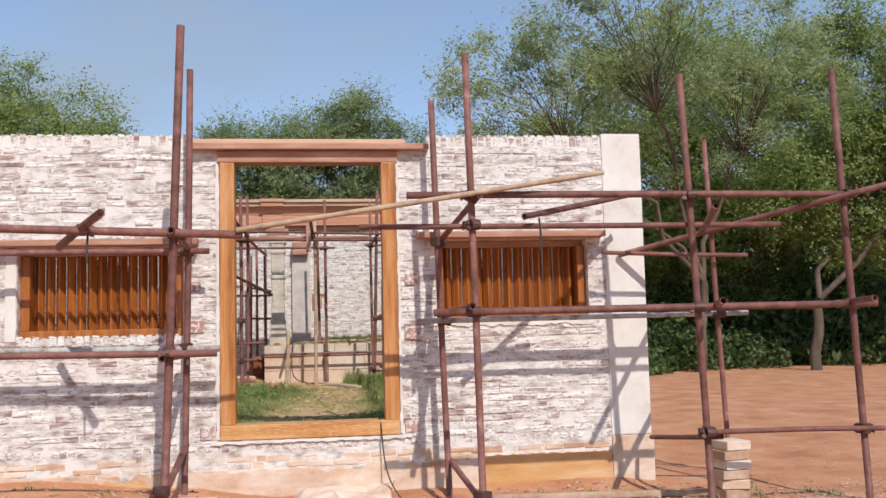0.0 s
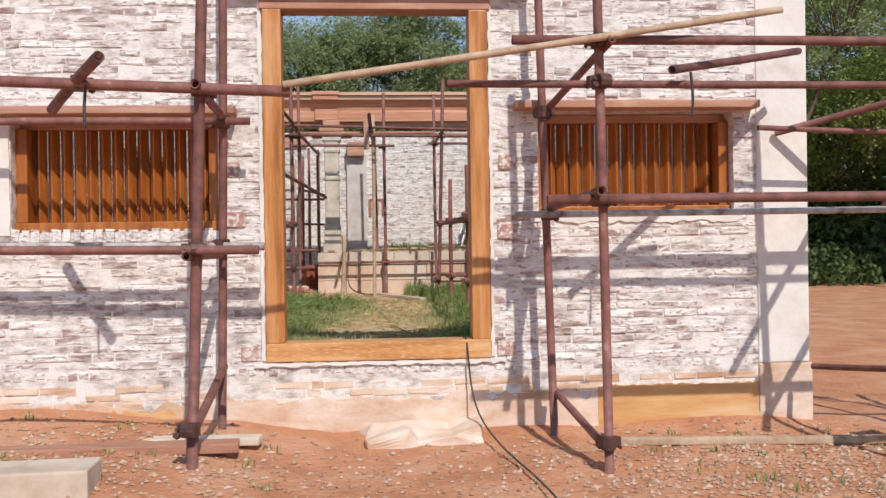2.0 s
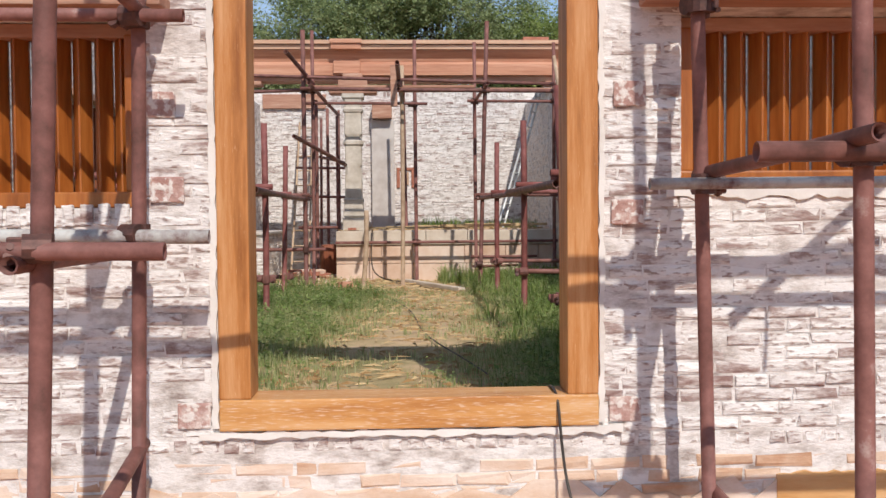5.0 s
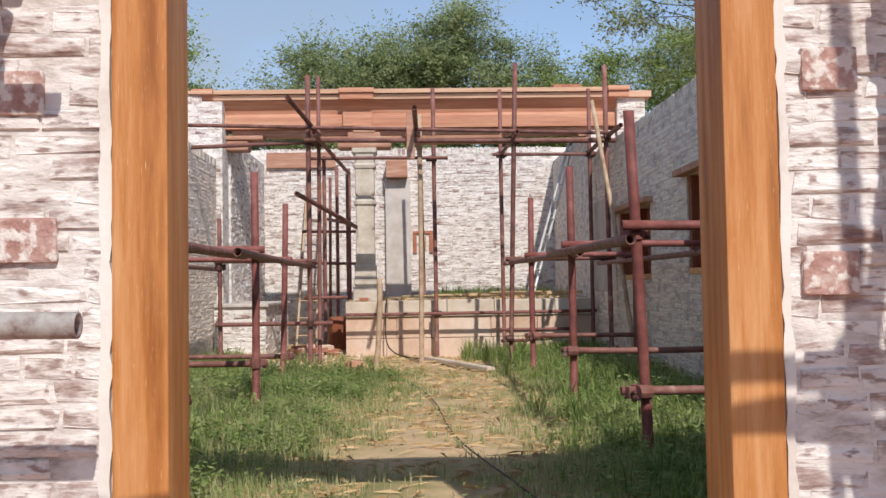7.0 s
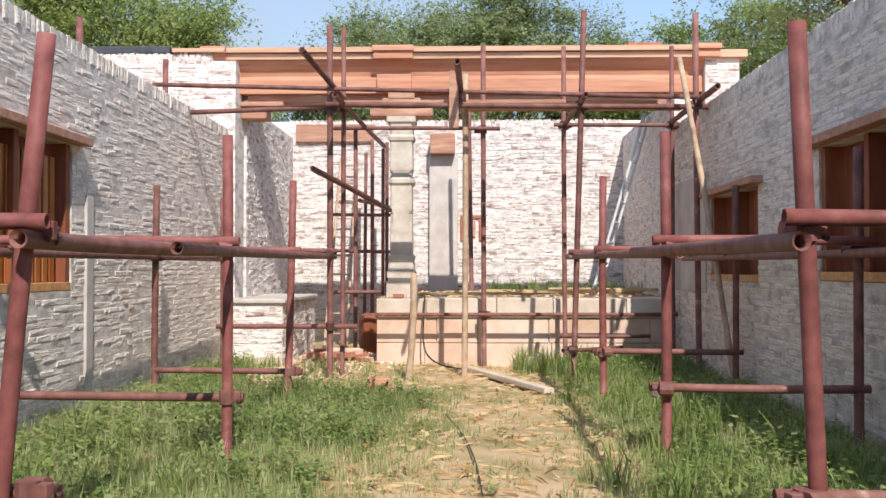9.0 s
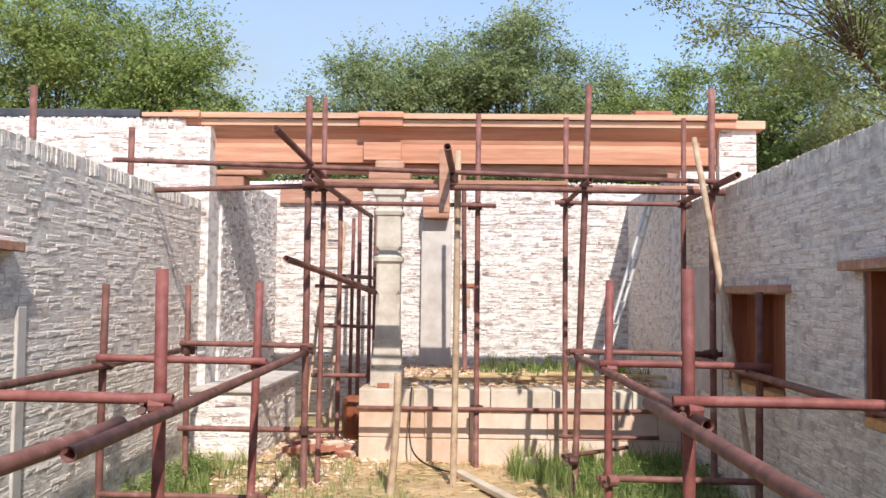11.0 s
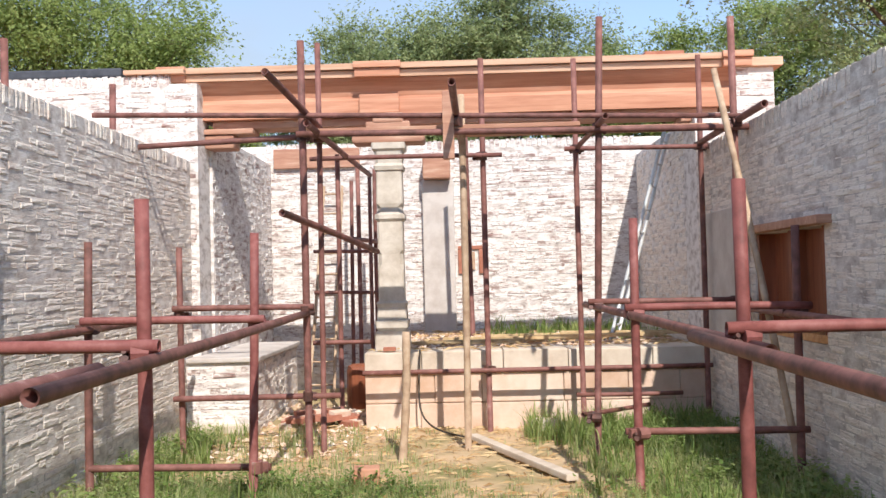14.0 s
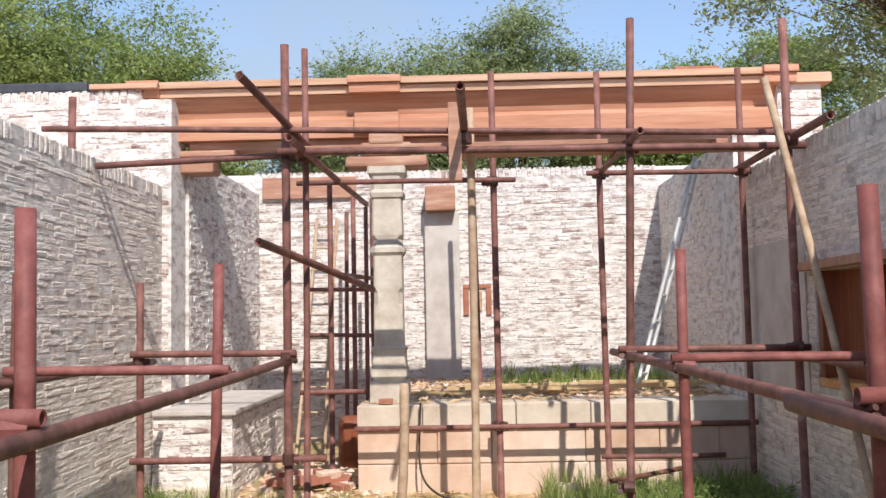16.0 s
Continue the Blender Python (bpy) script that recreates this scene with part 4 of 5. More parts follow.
for a, b, r, lab in (((-0.50, 17.5, 0.40), (-0.45, 17.55, 1.44), 0.03, "short weathered wooden prop standing in the soil"), ((0.02, 18.0, 0.40), (0.03, 18.0, 3.40), 0.028, "long pale bamboo prop standing before the plinth"),
                     ((2.22, 16.35, 0.38), (2.03, 17.53, 3.45), 0.024, "long pale bamboo pole leaning on the scaffold"), ((-3.12, 18.5, -0.05), (-3.12, 18.5, 3.68), 0.03, "rusty pipe standing behind the wall"),
                     ((-3.62, 17.5, -0.05), (-3.62, 17.5, 3.86), 0.03, "rusty pipe standing behind the wall"), ((3.24, 20.0, -0.05), (3.22, 20.0, 3.95), 0.028, "rusty pipe standing behind the pier")):
    t_ = thing("prop", lab, "pole")
    pale = "bamboo" in lab or "wooden" in lab
    pole(t_, a, b, r, m_bamboo if pale else m_pipe, "cane" if pale else "tube", hollow=not pale, knots=pale, bend=0.02)


def ladder(p, q, width, n, mat, label, ax=(1, 0, 0)):
    t = thing("ladder", label, "ladder")
    ax = Vector(ax) * width / 2
    p, q = Vector(p), Vector(q)
    for s in (-1, 1):
        pole(t, p + ax * s, q + ax * s * 0.8, 0.02, mat, "rail", hollow=False)
    for i in range(n):
        f = (i + 0.6) / n
        c = p.lerp(q, f)
        pole(t, c - ax, c + ax, 0.012, mat, "rung", hollow=False, bend=0)
    return t


ladder((-1.72, 21.3, 0.45), (-1.70, 22.55, 3.1), 0.30, 10, m_bamboo, "bamboo ladder leaning against the back wall")
ladder((1.60, 20.25, 1.16), (2.26, 20.4, 3.38), 0.34, 9, m_alu, "pale metal ladder leaning in the veranda corner", (0.35, 0.9, 0))

# ---- loose things on the ground ----
def slab(name, x, y, z, lx, ly, lz, rz, mat, label, category, rx=0, ry=0, bevel=0.012):
    bm = bmesh.new()
    add_box(bm, -lx / 2, lx / 2, -ly / 2, ly / 2, 0, lz, bevel)
    for v in bm.verts:
        v.co += Vector((noise.noise(v.co * 7), noise.noise(v.co * 7 + Vector((3, 1, 2))), 0)) * 0.008
    o = tagged(part(name, bm, mat), label, category)
    o.matrix_world = pose(x, y, z, rx, ry, rz)
    return o


bm = bmesh.new()
add_box(bm, -0.42, 0.40, -0.24, 0.18, 0, 0.11, 0.02)
bmesh.ops.subdivide_edges(bm, edges=bm.edges[:], cuts=3, use_grid_fill=True)
for v in bm.verts:
    v.co += Vector((noise.noise(v.co * 4), noise.noise(v.co * 4 + Vector((5, 0, 0))), noise.noise(v.co * 5) * 0.6)) * 0.11
step_ob = tagged(part("step_stone", bm, m_base), "broken mud-covered stone step below the gate", "step")
step_ob.matrix_world = pose(0.32, 8.64, -0.03, 0, 0, 3)
slab("stone_beam", -1.85, 7.15, 0.06, 0.95, 0.3, 0.17, 4, m_stone, "weathered stone beam lying on the ground", "stone")
slab("timber_plank", -2.1, 7.95, 0.10, 2.6, 0.14, 0.06, 2, m_lintel, "weathered timber plank lying along the wall", "plank")
slab("timber_plank", -1.5, 8.25, 0.09, 1.6, 0.12, 0.05, -3, m_stone, "pale timber plank lying along the wall", "plank")
slab("timber_pole", 2.35, 8.2, 0.0, 2.0, 0.05, 0.05, -6, m_bamboo, "pale pole lying along the wall foot", "pole")
slab("timber_plank", -2.6, 6.9, 0.08, 0.9, 0.07, 0.06, -32, m_lintel, "grey timber piece lying on the soil", "plank")
slab("timber_plank", 0.40, 17.55, 0.43, 1.9, 0.09, 0.05, -69, m_stone, "pale squared timber lying in the grass", "plank")
slab("stone_block", 0.74, 18.8, 0.42, 0.25, 0.16, 0.12, -30, m_stone, "rough pale stone in the grass", "stone")
slab("timber_block", -0.68, 16.6, 0.40, 0.18, 0.16, 0.17, 5, m_beam, "orange cut timber block standing in the grass", "block")
for i in range(6):
    slab("brick", 3.32 + 0.02 * (i % 2), 8.0, 0.0 + 0.075 * i, 0.22, 0.24, 0.07, rng.uniform(-12, 12), m_base if i % 2 else m_rubble, "loose brick in a small stack by the scaffold", "brick", bevel=0.006)
for i in range(16):
    a = i * 2.4
    slab("brick", -1.45 + 0.33 * math.cos(a), 19.4 + 0.5 * math.sin(a * 1.3), 0.42 + 0.03 * (i % 4), 0.2, 0.1, 0.06, rng.uniform(0, 180), m_redbrick if i % 3 else m_base, "loose red brick in the veranda rubble", "brick", rx=rng.uniform(-15, 15), bevel=0.006)
for i in range(5):
    slab("timber_plank", 0.1 + 0.42 * i, 20.0 + 0.22 * (i % 3), 1.16 + 0.012 * i, 1.5, 0.06, 0.04, rng.uniform(-14, 14), m_straw, "thin dry timber lath lying on the plinth", "lath", bevel=0.004)
slab("sack", -1.1, 20.6, 0.42, 0.42, 0.35, 0.5, 15, m_shutter, "dark brown sack among the rubble", "sack", bevel=0.09)


def cable(name, pts, r, label):
    cu = bpy.data.curves.new(name, "CURVE")
    cu.dimensions, cu.bevel_depth, cu.bevel_resolution = "3D", r, 2
    sp = cu.splines.new("NURBS")
    sp.points.add(len(pts) - 1)
    for p, q in zip(sp.points, pts):
        p.co = (*q, 1)
    sp.use_endpoint_u, sp.order_u = True, 4
    cu.materials.append(m_cable)
    return tagged(new(name, cu), label, "cable")


cable("power_cable", [(0.60, 9.3, 0.44), (0.60, 9.24, 0.52), (0.60, 9.04, 0.64), (0.60, 8.85, 0.64), (0.605, 8.80, 0.60), (0.62, 8.77, 0.3), (0.66, 8.6, 0.12), (0.75, 8.0, 0.03), (0.88, 7.2, 0.02), (0.86, 6.2, 0.02), (0.7, 5.0, 0.02)],
      0.006, "thin black power cable over the sill")
cable("power_cable", [(0.60, 9.3, 0.44), (0.5, 10.4, 0.45), (0.25, 11.6, 0.45), (0.1, 12.8, 0.45), (0.12, 14.2, 0.45), (-0.1, 15.4, 0.45)], 0.005, "thin black power cable in the grass")
cable("power_cable", [(-0.42, 19.05, 1.18), (-0.43, 19.02, 0.9), (-0.46, 19.0, 0.6), (-0.3, 18.8, 0.46), (-0.1, 18.6, 0.44), (0.1, 18.4, 0.44)], 0.009, "thin black power cable hanging on the plinth")
cable("tie_rope", [(-1.5, 7.56, 2.12), (-1.51, 7.54, 2.0), (-1.5, 7.53, 1.9)], 0.008, "short rope end tied to the scaffold")
cable("tie_rope", [(1.75, 7.62, 2.2), (1.76, 7.6, 2.05), (1.75, 7.6, 1.95)], 0.008, "short rope end tied to the scaffold")

# ---- grass, rubble and weeds ----
def blades(name, spots, mat, label, hmin, hmax, w, per, rs, lean=0.5):
    vs, fs = [], []
    for x, y, z, s in spots:
        for _ in range(per):
            a = rs.uniform(0, 6.283)
            h = rs.uniform(hmin, hmax) * s
            bx, by = x + rs.gauss(0, 0.035), y + rs.gauss(0, 0.035)
            dx, dy = math.cos(a), math.sin(a)
            ln = h * rs.uniform(0.1, lean)
            k = len(vs)
            ww = w * rs.uniform(0.6, 1.3)
            vs += [(bx - dy * ww, by + dx * ww, z - 0.02), (bx + dy * ww, by - dx * ww, z - 0.02),
                   (bx + dx * ln * .35 + dy * ww * .7, by + dy * ln * .35 - dx * ww * .7, z + h * .6), (bx + dx * ln * .35 - dy * ww * .7, by + dy * ln * .35 + dx * ww * .7, z + h * .6),
                   (bx + dx * ln, by + dy * ln, z + h)]
            fs += [(k, k + 1, k + 2, k + 3), (k + 3, k + 2, k + 4)]
    return tagged(link_mesh(name, vs, fs, mat), label, "grass", kind="stuff")


rs = random.Random(11)
spots, weeds = [], []
while len(spots) < 9000:
    x, y = rs.uniform(LW + 0.03, RW - 0.03), rs.uniform(9.25, 18.9)
    pathx = 0.12 + 0.25 * math.sin(y * 0.5)
    d = abs(x - pathx)
    dens = max(0.0, min(1.0, (d - 0.22) / 0.55))
    if y > 16.6 and x < 0.9:
        dens *= 0.12 if x > -2.2 else 0.5
    if noise.noise(Vector((x * 1.4, y * 1.4, 8))) < -0.25:
        dens *= 0.35
    dens = 0.10 + 0.90 * dens if y < 16.6 else dens + 0.02
    if rs.random() < dens:
        edge = 0.6 + 0.9 * max(0, min(1, (d - 0.5) / 1.2))
        spots.append((x, y, height_court(x, y), edge))
blades("grass", spots, m_grass, "green meadow grass with dry stalks", 0.04, 0.13, 0.0035, 9, rs)
for _ in range(420):
    x, y = rs.choice((rs.uniform(0.75, 2.25), rs.uniform(-2.6, -1.1), rs.uniform(1.0, 2.28))), rs.uniform(9.4, 18.9)
    if -1.9 < x < 0.8 and y > 16.5:
        continue
    weeds.append((x, y, height_court(x, y), rs.uniform(0.6, 1.25)))
for _ in range(120):
    weeds.append((rs.uniform(0.55, 2.2), rs.uniform(18.2, 19.05), 0.42, rs.uniform(0.6, 1.2)))
for _ in range(90):
    weeds.append((rs.uniform(0.3, 2.2), rs.uniform(20.4, 22.3), 1.14, rs.uniform(0.5, 1.0)))
blades("weeds", weeds, m_weed, "taller leafy green weeds", 0.10, 0.28, 0.006, 14, rs, 0.9)


def leafy_weeds(name, spots, mat, label):
    """Low bushy weeds: each plant has short bent stems that carry small broad leaves."""
    vs, fs = [], []
    for x, y, z, s_ in spots:
        for _ in range(rs.randrange(4, 8)):
            a, h, out_ = rs.uniform(0, 6.283), rs.uniform(0.06, 0.2) * s_, rs.uniform(0.03, 0.13) * s_
            n = rs.randrange(5, 9)
            for i in range(n):
                f = (i + 1) / n
                c = Vector((x + math.cos(a) * out_ * f, y + math.sin(a) * out_ * f, z + h * f * (1.15 - 0.25 * f)))
                g = a + rs.choice((-1.2, 1.2)) + rs.uniform(-0.5, 0.5)
                ln, w = rs.uniform(0.018, 0.045) * s_, rs.uniform(0.008, 0.016) * s_
                d, e = Vector((math.cos(g), math.sin(g), rs.uniform(-0.3, 0.6))), Vector((-math.sin(g), math.cos(g), rs.uniform(-0.3, 0.3)))
                k = len(vs)
                vs += [c, c + d * ln * 0.5 + e * w, c + d * ln * 1.1, c + d * ln * 0.5 - e * w]
                fs.append((k, k + 1, k + 2, k + 3))
    return tagged(link_mesh(name, vs, fs, mat), label, "weeds", kind="stuff")


bushy = []
while len(bushy) < 2300:
    x, y = rs.uniform(LW + 0.05, RW - 0.05), rs.uniform(9.4, 18.8)
    d = abs(x - 0.12 - 0.25 * math.sin(y * 0.5))
    if y > 16.6 and -2.2 < x < 0.7:
        continue
    if rs.random() < max(0.02, min(1.0, (d - 0.45) / 0.9)) * (0.55 + 0.9 * noise.noise(Vector((x * 1.2, y * 1.2, 4)))):
        bushy.append((x, y, height_court(x, y), rs.uniform(0.6, 1.15) * (0.7 + 0.5 * min(1.0, d / 1.8))))
leafy_weeds("ground_weeds", bushy, m_weed, "low bushy green weeds covering the court")
out = []
for _ in range(70):
    x, y = rs.choice((rs.uniform(-3.2, -0.5), rs.uniform(1.6, 4.5))), rs.uniform(7.0, 8.7)
    out.append((x, y, height_out(x, y), rs.uniform(0.3, 0.9)))
blades("weeds", out, m_weed, "sparse dusty weeds by the wall foot", 0.03, 0.09, 0.005, 10, rs, 0.9)
straw = []
for _ in range(900):
    straw.append((rs.uniform(-2.2, 0.8), rs.uniform(16.7, 19.4)))
vs, fs = [], []
for x, y in straw + [(rs.uniform(-0.7, 1.0), rs.uniform(9.5, 16.6)) for _ in range(1300)] + [(rs.uniform(-0.8, 2.2), rs.uniform(19.3, 22.3)) for _ in range(700)]:
    z = 1.15 if (y > 19.2 and x > -0.9) else height_court(x, y)
    a, ln, w = rs.uniform(0, 6.28), rs.uniform(0.05, 0.2), rs.uniform(0.002, 0.006)
    dx, dy = math.cos(a), math.sin(a)
    zz = z + rs.uniform(0.004, 0.03)
    k = len(vs)
    vs += [(x - dy * w, y + dx * w, zz), (x + dy * w, y - dx * w, zz), (x + dx * ln, y + dy * ln, z + rs.uniform(0.003, 0.03)), (x + dx * ln * .5, y + dy * ln * .5, zz + 0.012)]
    fs += [(k, k + 1, k + 2), (k, k + 1, k + 3), (k + 1, k + 2, k + 3), (k, k + 3, k + 2)]
tagged(link_mesh("straw", vs, fs, m_straw), "scattered dry straw and stalks", "straw", kind="stuff")


def pebbles(name, spots, mat, label, lo, hi):
    vs, fs = [], []
    base = [(1, 0, 0), (0, 1, 0), (-1, 0, 0), (0, -1, 0), (0, 0, 1), (0, 0, -1)]
    tri = [(0, 1, 4), (1, 2, 4), (2, 3, 4), (3, 0, 4), (1, 0, 5), (2, 1, 5), (3, 2, 5), (0, 3, 5)]
    for x, y, z in spots:
        k, s, a = len(vs), rs.uniform(lo, hi), rs.uniform(0, 6.28)
        sx, sy, sz = s * rs.uniform(.7, 1.4), s * rs.uniform(.6, 1.1), s * rs.uniform(.4, .8)
        for p, q, r_ in base:
            p, q, r_ = p * sx * rs.uniform(.7, 1.2), q * sy * rs.uniform(.7, 1.2), r_ * sz
            vs.append((x + p * math.cos(a) - q * math.sin(a), y + p * math.sin(a) + q * math.cos(a), z + r_))
        fs += [(k + i, k + j, k + l_) for i, j, l_ in tri]
    return tagged(link_mesh(name, vs, fs, mat), label, "rubble", kind="stuff")


sp = []
for _ in range(6000):
    x, y = rs.choice((rs.gauss(-1.6, 0.9), rs.gauss(2.4, 0.9), rs.gauss(2.9, 1.2), rs.uniform(-3, 5))), rs.gauss(7.55, 0.7)
    if y < 8.75:
        sp.append((x, y, height_out(x, y) + 0.004))
pebbles("rubble", sp, m_rubble, "pale brick rubble and gravel before the wall", 0.004, 0.024)
sp = [(rs.gauss(-1.45, 0.35), rs.uniform(17.6, 21.0), 0.43) for _ in range(600)] + [(rs.uniform(-0.9, 2.2), rs.uniform(19.6, 22.4), 1.15) for _ in range(700)]
pebbles("rubble", sp, m_base, "reddish rubble and crumbs in the veranda", 0.01, 0.05)


# ---- trees ----
def make_tree(seed, trunk, lobes, clumps, clump_r, sprays, leaf, mat, label, flat=0.75):
    """A forked trunk; limbs bend out to clumps that fill the lobes; twigs with leaflets stand out from each clump.
    trunk is (x, y, fork height, radius); lobes are (x, y, z, rx, ry, rz, share)."""
    r3 = random.Random(seed)
    t = thing("tree", label, "tree", "trees round the building")
    tx, ty, fork_z, rad = trunk
    vs, fs = [], []

    def limb(pts, r0, r1, seg):
        k = len(vs)
        for i, c in enumerate(pts):
            d = (pts[min(i + 1, len(pts) - 1)] - pts[max(i - 1, 0)]).normalized()
            u_ = d.cross(Vector((0.3, 0.9, 0.1))).normalized()
            w_ = d.cross(u_)
            r_ = r0 + (r1 - r0) * i / (len(pts) - 1)
            for q in range(seg):
                an = 6.2832 * q / seg
                vs.append(c + u_ * r_ * math.cos(an) + w_ * r_ * math.sin(an))
        for i in range(len(pts) - 1):
            for q in range(seg):
                p = (q + 1) % seg
                fs.append((k + i * seg + q, k + i * seg + p, k + (i + 1) * seg + p, k + (i + 1) * seg + q))

    def bent(a, b, n, amp):
        rise = (b - a).length * 0.12
        return [a.lerp(b, i / n) + Vector((r3.gauss(0, amp), r3.gauss(0, amp), r3.gauss(0, amp) + rise * math.sin(math.pi * i / n))) * (0 < i < n) for i in range(n + 1)]

    root, fork = Vector((tx, ty, -0.2)), Vector((tx + 0.2, ty, fork_z))
    limb(bent(root, fork, 5, 0.06), rad, rad * 0.75, 9)
    twigs = []
    total = sum(l[6] for l in lobes)
    for lx, ly, lz, rx, ry, rz, share in lobes:
        n = max(3, round(clumps * share / total))
        hub = fork.lerp(Vector((lx, ly, lz - rz * 0.35)), 0.75)
        limb(bent(fork, hub, 5, 0.18), rad * 0.55, rad * 0.22, 7)
        for _ in range(n):
            d = Vector((r3.gauss(0, 1), r3.gauss(0, 1), r3.gauss(0.15, 1))).normalized() * r3.random() ** 0.30
            c = Vector((lx + d.x * rx, ly + d.y * ry, lz + d.z * rz))
            limb(bent(hub, c, 4, 0.14), rad * 0.10, rad * 0.03, 4)
            cr = clump_r * r3.uniform(0.6, 1.35)
            for _ in range(sprays):
                w = Vector((r3.gauss(0, 1), r3.gauss(0, 1), r3.gauss(0.1, 0.8))).normalized()
                w.z *= flat
                a = c + w * cr * r3.uniform(0.1, 0.6)
                w2 = (w + Vector((r3.gauss(0, .4), r3.gauss(0, .4), r3.gauss(-0.1, .3)))).normalized()
                b = a + w2 * cr * r3.uniform(0.35, 0.75)
                twigs.append((*a, *b))
                if r3.random() < 0.06:
                    limb([c, a, b], rad * 0.02, rad * 0.008, 3)
    link_mesh("trunk", vs, fs, m_bark, t, "", smooth=True)
    rn = np.random.default_rng(seed)
    tw = np.array(twigs)
    per = 9
    f = np.tile(np.linspace(0.0, 1.0, per), len(tw))[:, None]
    a0, b0 = np.repeat(tw[:, :3], per, 0), np.repeat(tw[:, 3:], per, 0)
    c = a0 + (b0 - a0) * f + rn.normal(0, leaf * 0.8, (len(f), 3))
    up = rn.normal(0, 0.6, c.shape) + np.array((0.1, -0.45, 0.9))
    a = np.cross(up, rn.normal(0, 1, c.shape))
    a /= np.linalg.norm(a, axis=1)[:, None]
    b = np.cross(a, up)
    b /= np.linalg.norm(b, axis=1)[:, None]
    sz = leaf * rn.uniform(0.6, 1.4, len(c))[:, None]
    quad = np.stack([c - a * sz, c - b * sz * .5, c + a * sz, c + b * sz * .5], 1).reshape(-1, 3)
    me = bpy.data.meshes.new("crown")
    nq = len(c)
    me.vertices.add(nq * 4)
    me.vertices.foreach_set("co", quad.astype(np.float32).ravel())
    me.loops.add(nq * 4)
    me.loops.foreach_set("vertex_index", np.arange(nq * 4, dtype=np.int32))
    me.polygons.add(nq)
    me.polygons.foreach_set("loop_start", np.arange(0, nq * 4, 4, dtype=np.int32))
    me.update(calc_edges=True)
    me.materials.append(mat)
    crown = new("crown", me)
    crown.parent = t
    return t


LB = "broad leafy green tree with a ragged feathery crown"
make_tree(21, (-13, 38, 2.5, 0.3), ((-12.6, 38, 7.2, 5.6, 3.0, 4.9, 3), (-8.6, 37, 5.9, 2.3, 2.0, 3.6, 1.4), (-19, 37, 7, 3.5, 2.5, 5, 0.8)), 320, 1.2, 84, 0.056, m_leaf, LB)
make_tree(33, (0.8, 42, 2.5, 0.3), ((1.9, 42, 7.8, 3.5, 2.0, 4.3, 2.2), (-3.0, 42, 7.2, 3.2, 2.0, 3.5, 1.5), (4.6, 43, 6.9, 1.6, 2.0, 3.2, 0.8), (-0.6, 42, 7.0, 2.4, 1.8, 3.8, 1.0),
                                   (-5.8, 42, 5.8, 1.6, 2, 3.0, 0.7)), 340, 1.1, 84, 0.056, m_leaf_grey, LB)
make_tree(52, (8.3, 41, 2.5, 0.25), ((6.6, 41, 6.6, 2.4, 2.0, 3.2, 1), (10.0, 41, 7.2, 2.8, 2.0, 3.6, 1.2)), 180, 1.1, 80, 0.056, m_leaf, LB)
make_tree(45, (11.0, 27, 2.6, 0.15), ((5.6, 26, 8.2, 2.6, 2.6, 1.7, 1.4), (9.0, 25.5, 9.6, 3.6, 3.0, 2.0, 1.7), (8.0, 27, 6.0, 3.2, 2.5, 1.5, 0.9), (13.0, 27, 8.4, 3.4, 3.0, 2.6, 1.7)), 150, 0.85, 52, 0.046, m_leaf_pale,
          "airy acacia tree with fine grey-green leaves and dark limbs")
make_tree(58, (16.0, 34, 2.4, 0.22), ((13.5, 34, 7.8, 4.5, 2.5, 5.2, 1.2), (20.5, 34, 8.5, 5, 2.5, 5.8, 1.2), (15, 33, 4.0, 5.5, 2.0, 2.6, 0.8)), 330, 1.3, 84, 0.066, m_leaf, LB)
make_tree(63, (14.0, 26, 2.0, 0.16), ((16.0, 27, 5.4, 3.4, 2.0, 2.4, 1.1), (19.5, 25, 8, 3.5, 2.5, 3.4, 1)), 170, 1.1, 76, 0.056, m_leaf, "leaning pale-trunked tree with drooping green boughs")


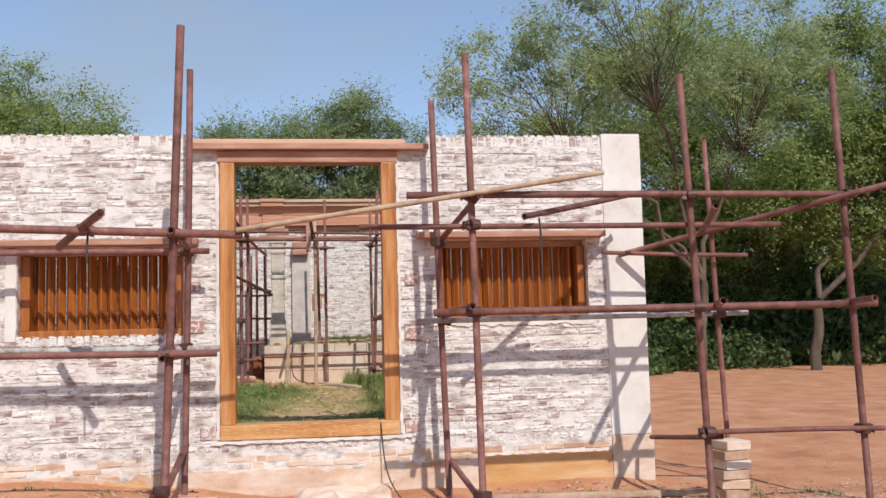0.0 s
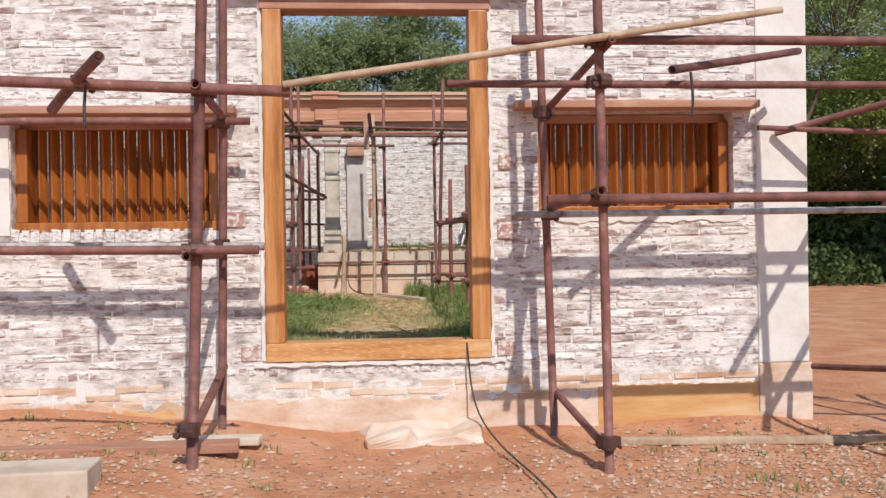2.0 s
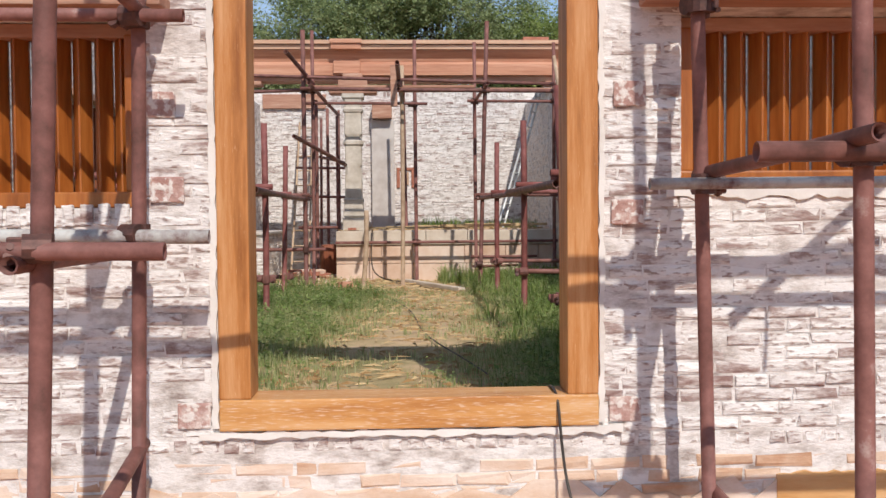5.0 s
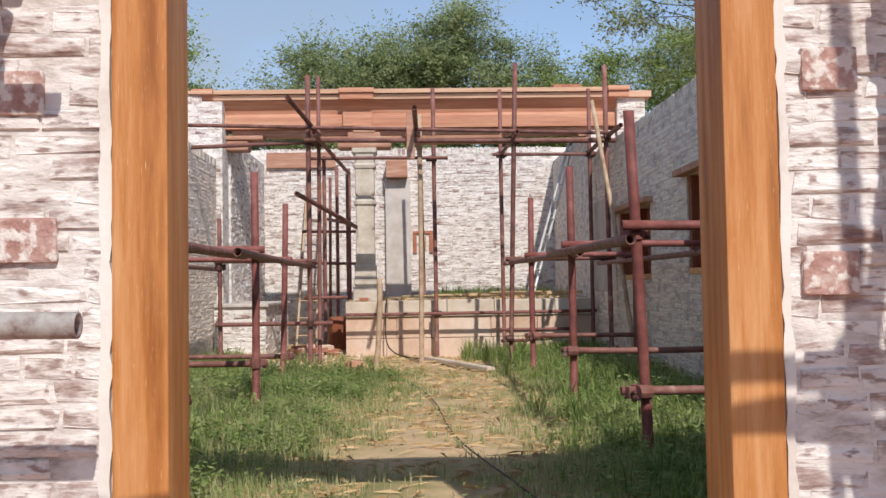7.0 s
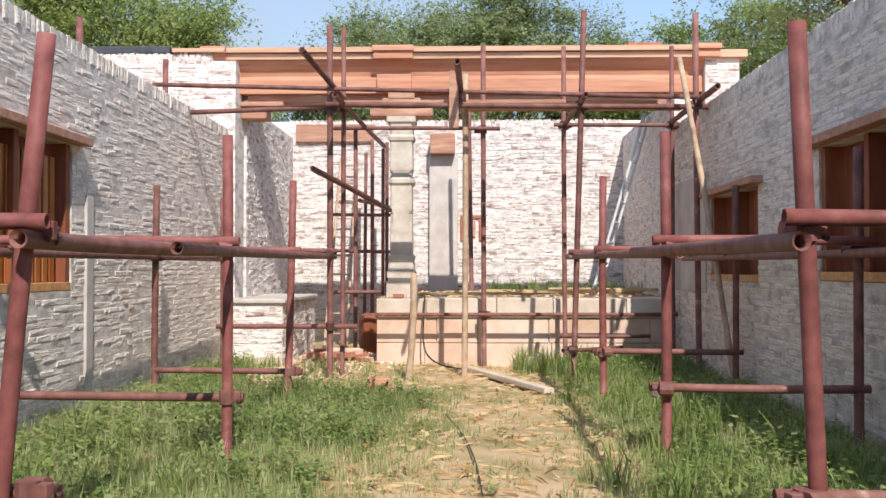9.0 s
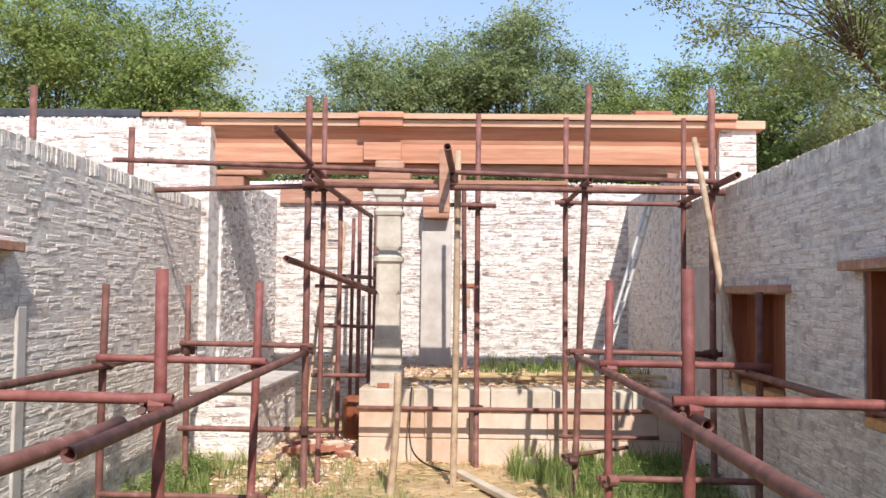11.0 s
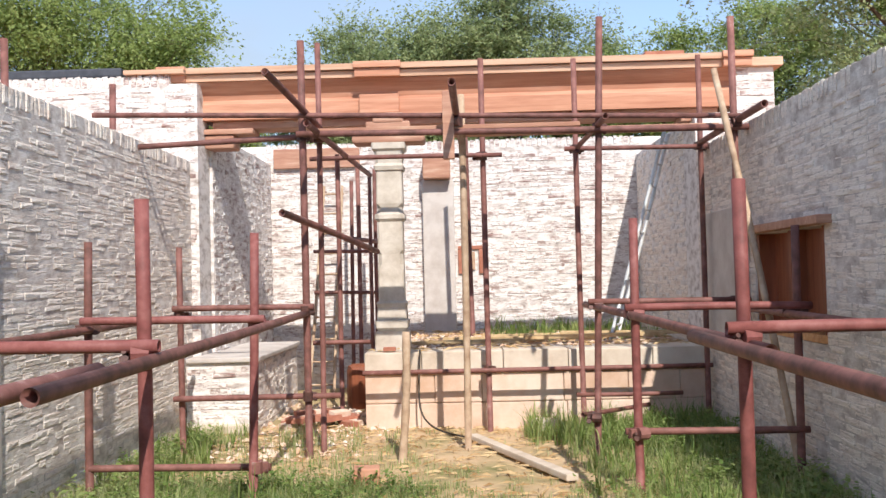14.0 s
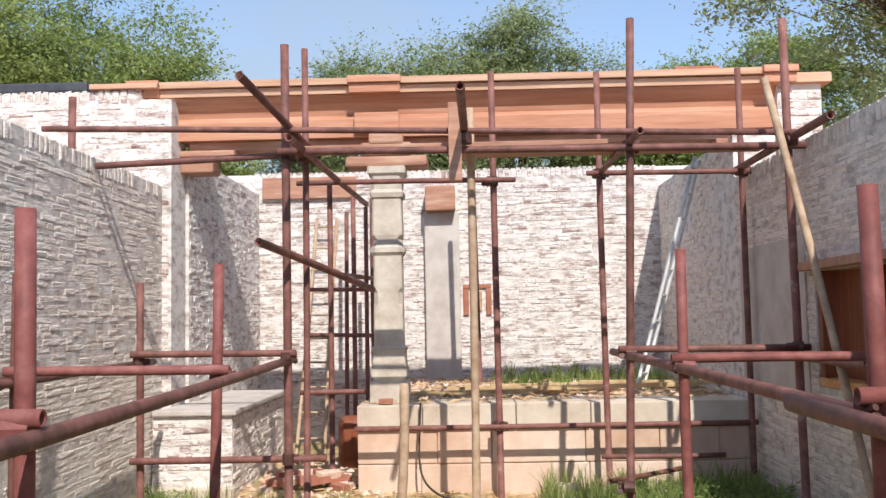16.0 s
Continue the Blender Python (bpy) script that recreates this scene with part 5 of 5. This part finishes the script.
def shrub(x, y, s, seed, mat):
    r4 = random.Random(seed)
    vs, fs = [], []
    for _ in range(2600 if s < 3.9 else 7000):
        d = Vector((r4.gauss(0, 1), r4.gauss(0, 1), abs(r4.gauss(0, 0.8))))
        d = d.normalized() * (r4.random() ** 0.4)
        c = Vector((d.x * s * 1.5, d.y * s, d.z * s * (0.8 + 0.5 * noise.noise(d * 2 + Vector((seed, 0, 0))))))
        a_ = Vector((r4.gauss(0, 1), r4.gauss(0, 1), r4.gauss(0, 1))).normalized() * r4.uniform(.06, .14) * max(1.0, s / 2.6)
        b_ = a_.cross(Vector((r4.gauss(0, 1), r4.gauss(0, 1), r4.gauss(0, 1)))).normalized() * 0.05 * max(1.0, s / 2.6)
        k = len(vs)
        vs += [c - a_, c - b_, c + a_, c + b_]
        fs.append((k, k + 1, k + 2, k + 3))
    t = thing("shrub", "dense green shrub under the trees", "shrub", "shrubs under the trees")
    link_mesh("crown", vs, fs, mat, t)
    st, sf = tube_data((0, 0, -0.1), (0.05, 0, s * 0.6), 0.05, False, 6)
    link_mesh("stem", st, sf, m_bark, t)
    t.matrix_world = pose(x, y, 0)
    return t


# Shrubs beyond x = 6 carry the understory shade in their leaf colour.
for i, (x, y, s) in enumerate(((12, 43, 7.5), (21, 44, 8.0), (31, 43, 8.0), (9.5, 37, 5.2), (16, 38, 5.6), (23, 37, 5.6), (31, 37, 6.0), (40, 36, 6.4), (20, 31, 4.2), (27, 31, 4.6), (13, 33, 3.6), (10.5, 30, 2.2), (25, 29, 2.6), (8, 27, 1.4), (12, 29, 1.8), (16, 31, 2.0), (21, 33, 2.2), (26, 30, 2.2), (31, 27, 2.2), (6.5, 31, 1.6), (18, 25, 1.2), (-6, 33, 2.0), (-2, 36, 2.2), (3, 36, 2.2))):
    shrub(x, y, s, i + 70, m_leaf_shaded if x > 6 else m_leaf)

# ---- near brick pieces of the front wall ----
variants = {}
for li, base_len in enumerate(LENS):
    for v in range(3):
        bv, bf = brick_shape(rng, base_len)
        me = bpy.data.meshes.new("brick")
        me.from_pydata([(p, -q, w) for p, q, w in bv], [], [tuple(reversed(f)) for f in bf])
        me.materials.append(m_brick_obj)
        variants[li, v] = me
for a, z, ln in rows_near:
    li = min(range(len(LENS)), key=lambda i: abs(LENS[i] - ln))
    ob = new("brick", variants[li, rng.randrange(3)])
    ob.parent = wall_front
    ob.matrix_local = Matrix.LocRotScale((XL + a, FY, z), None, (ln / LENS[li], 1, 1))
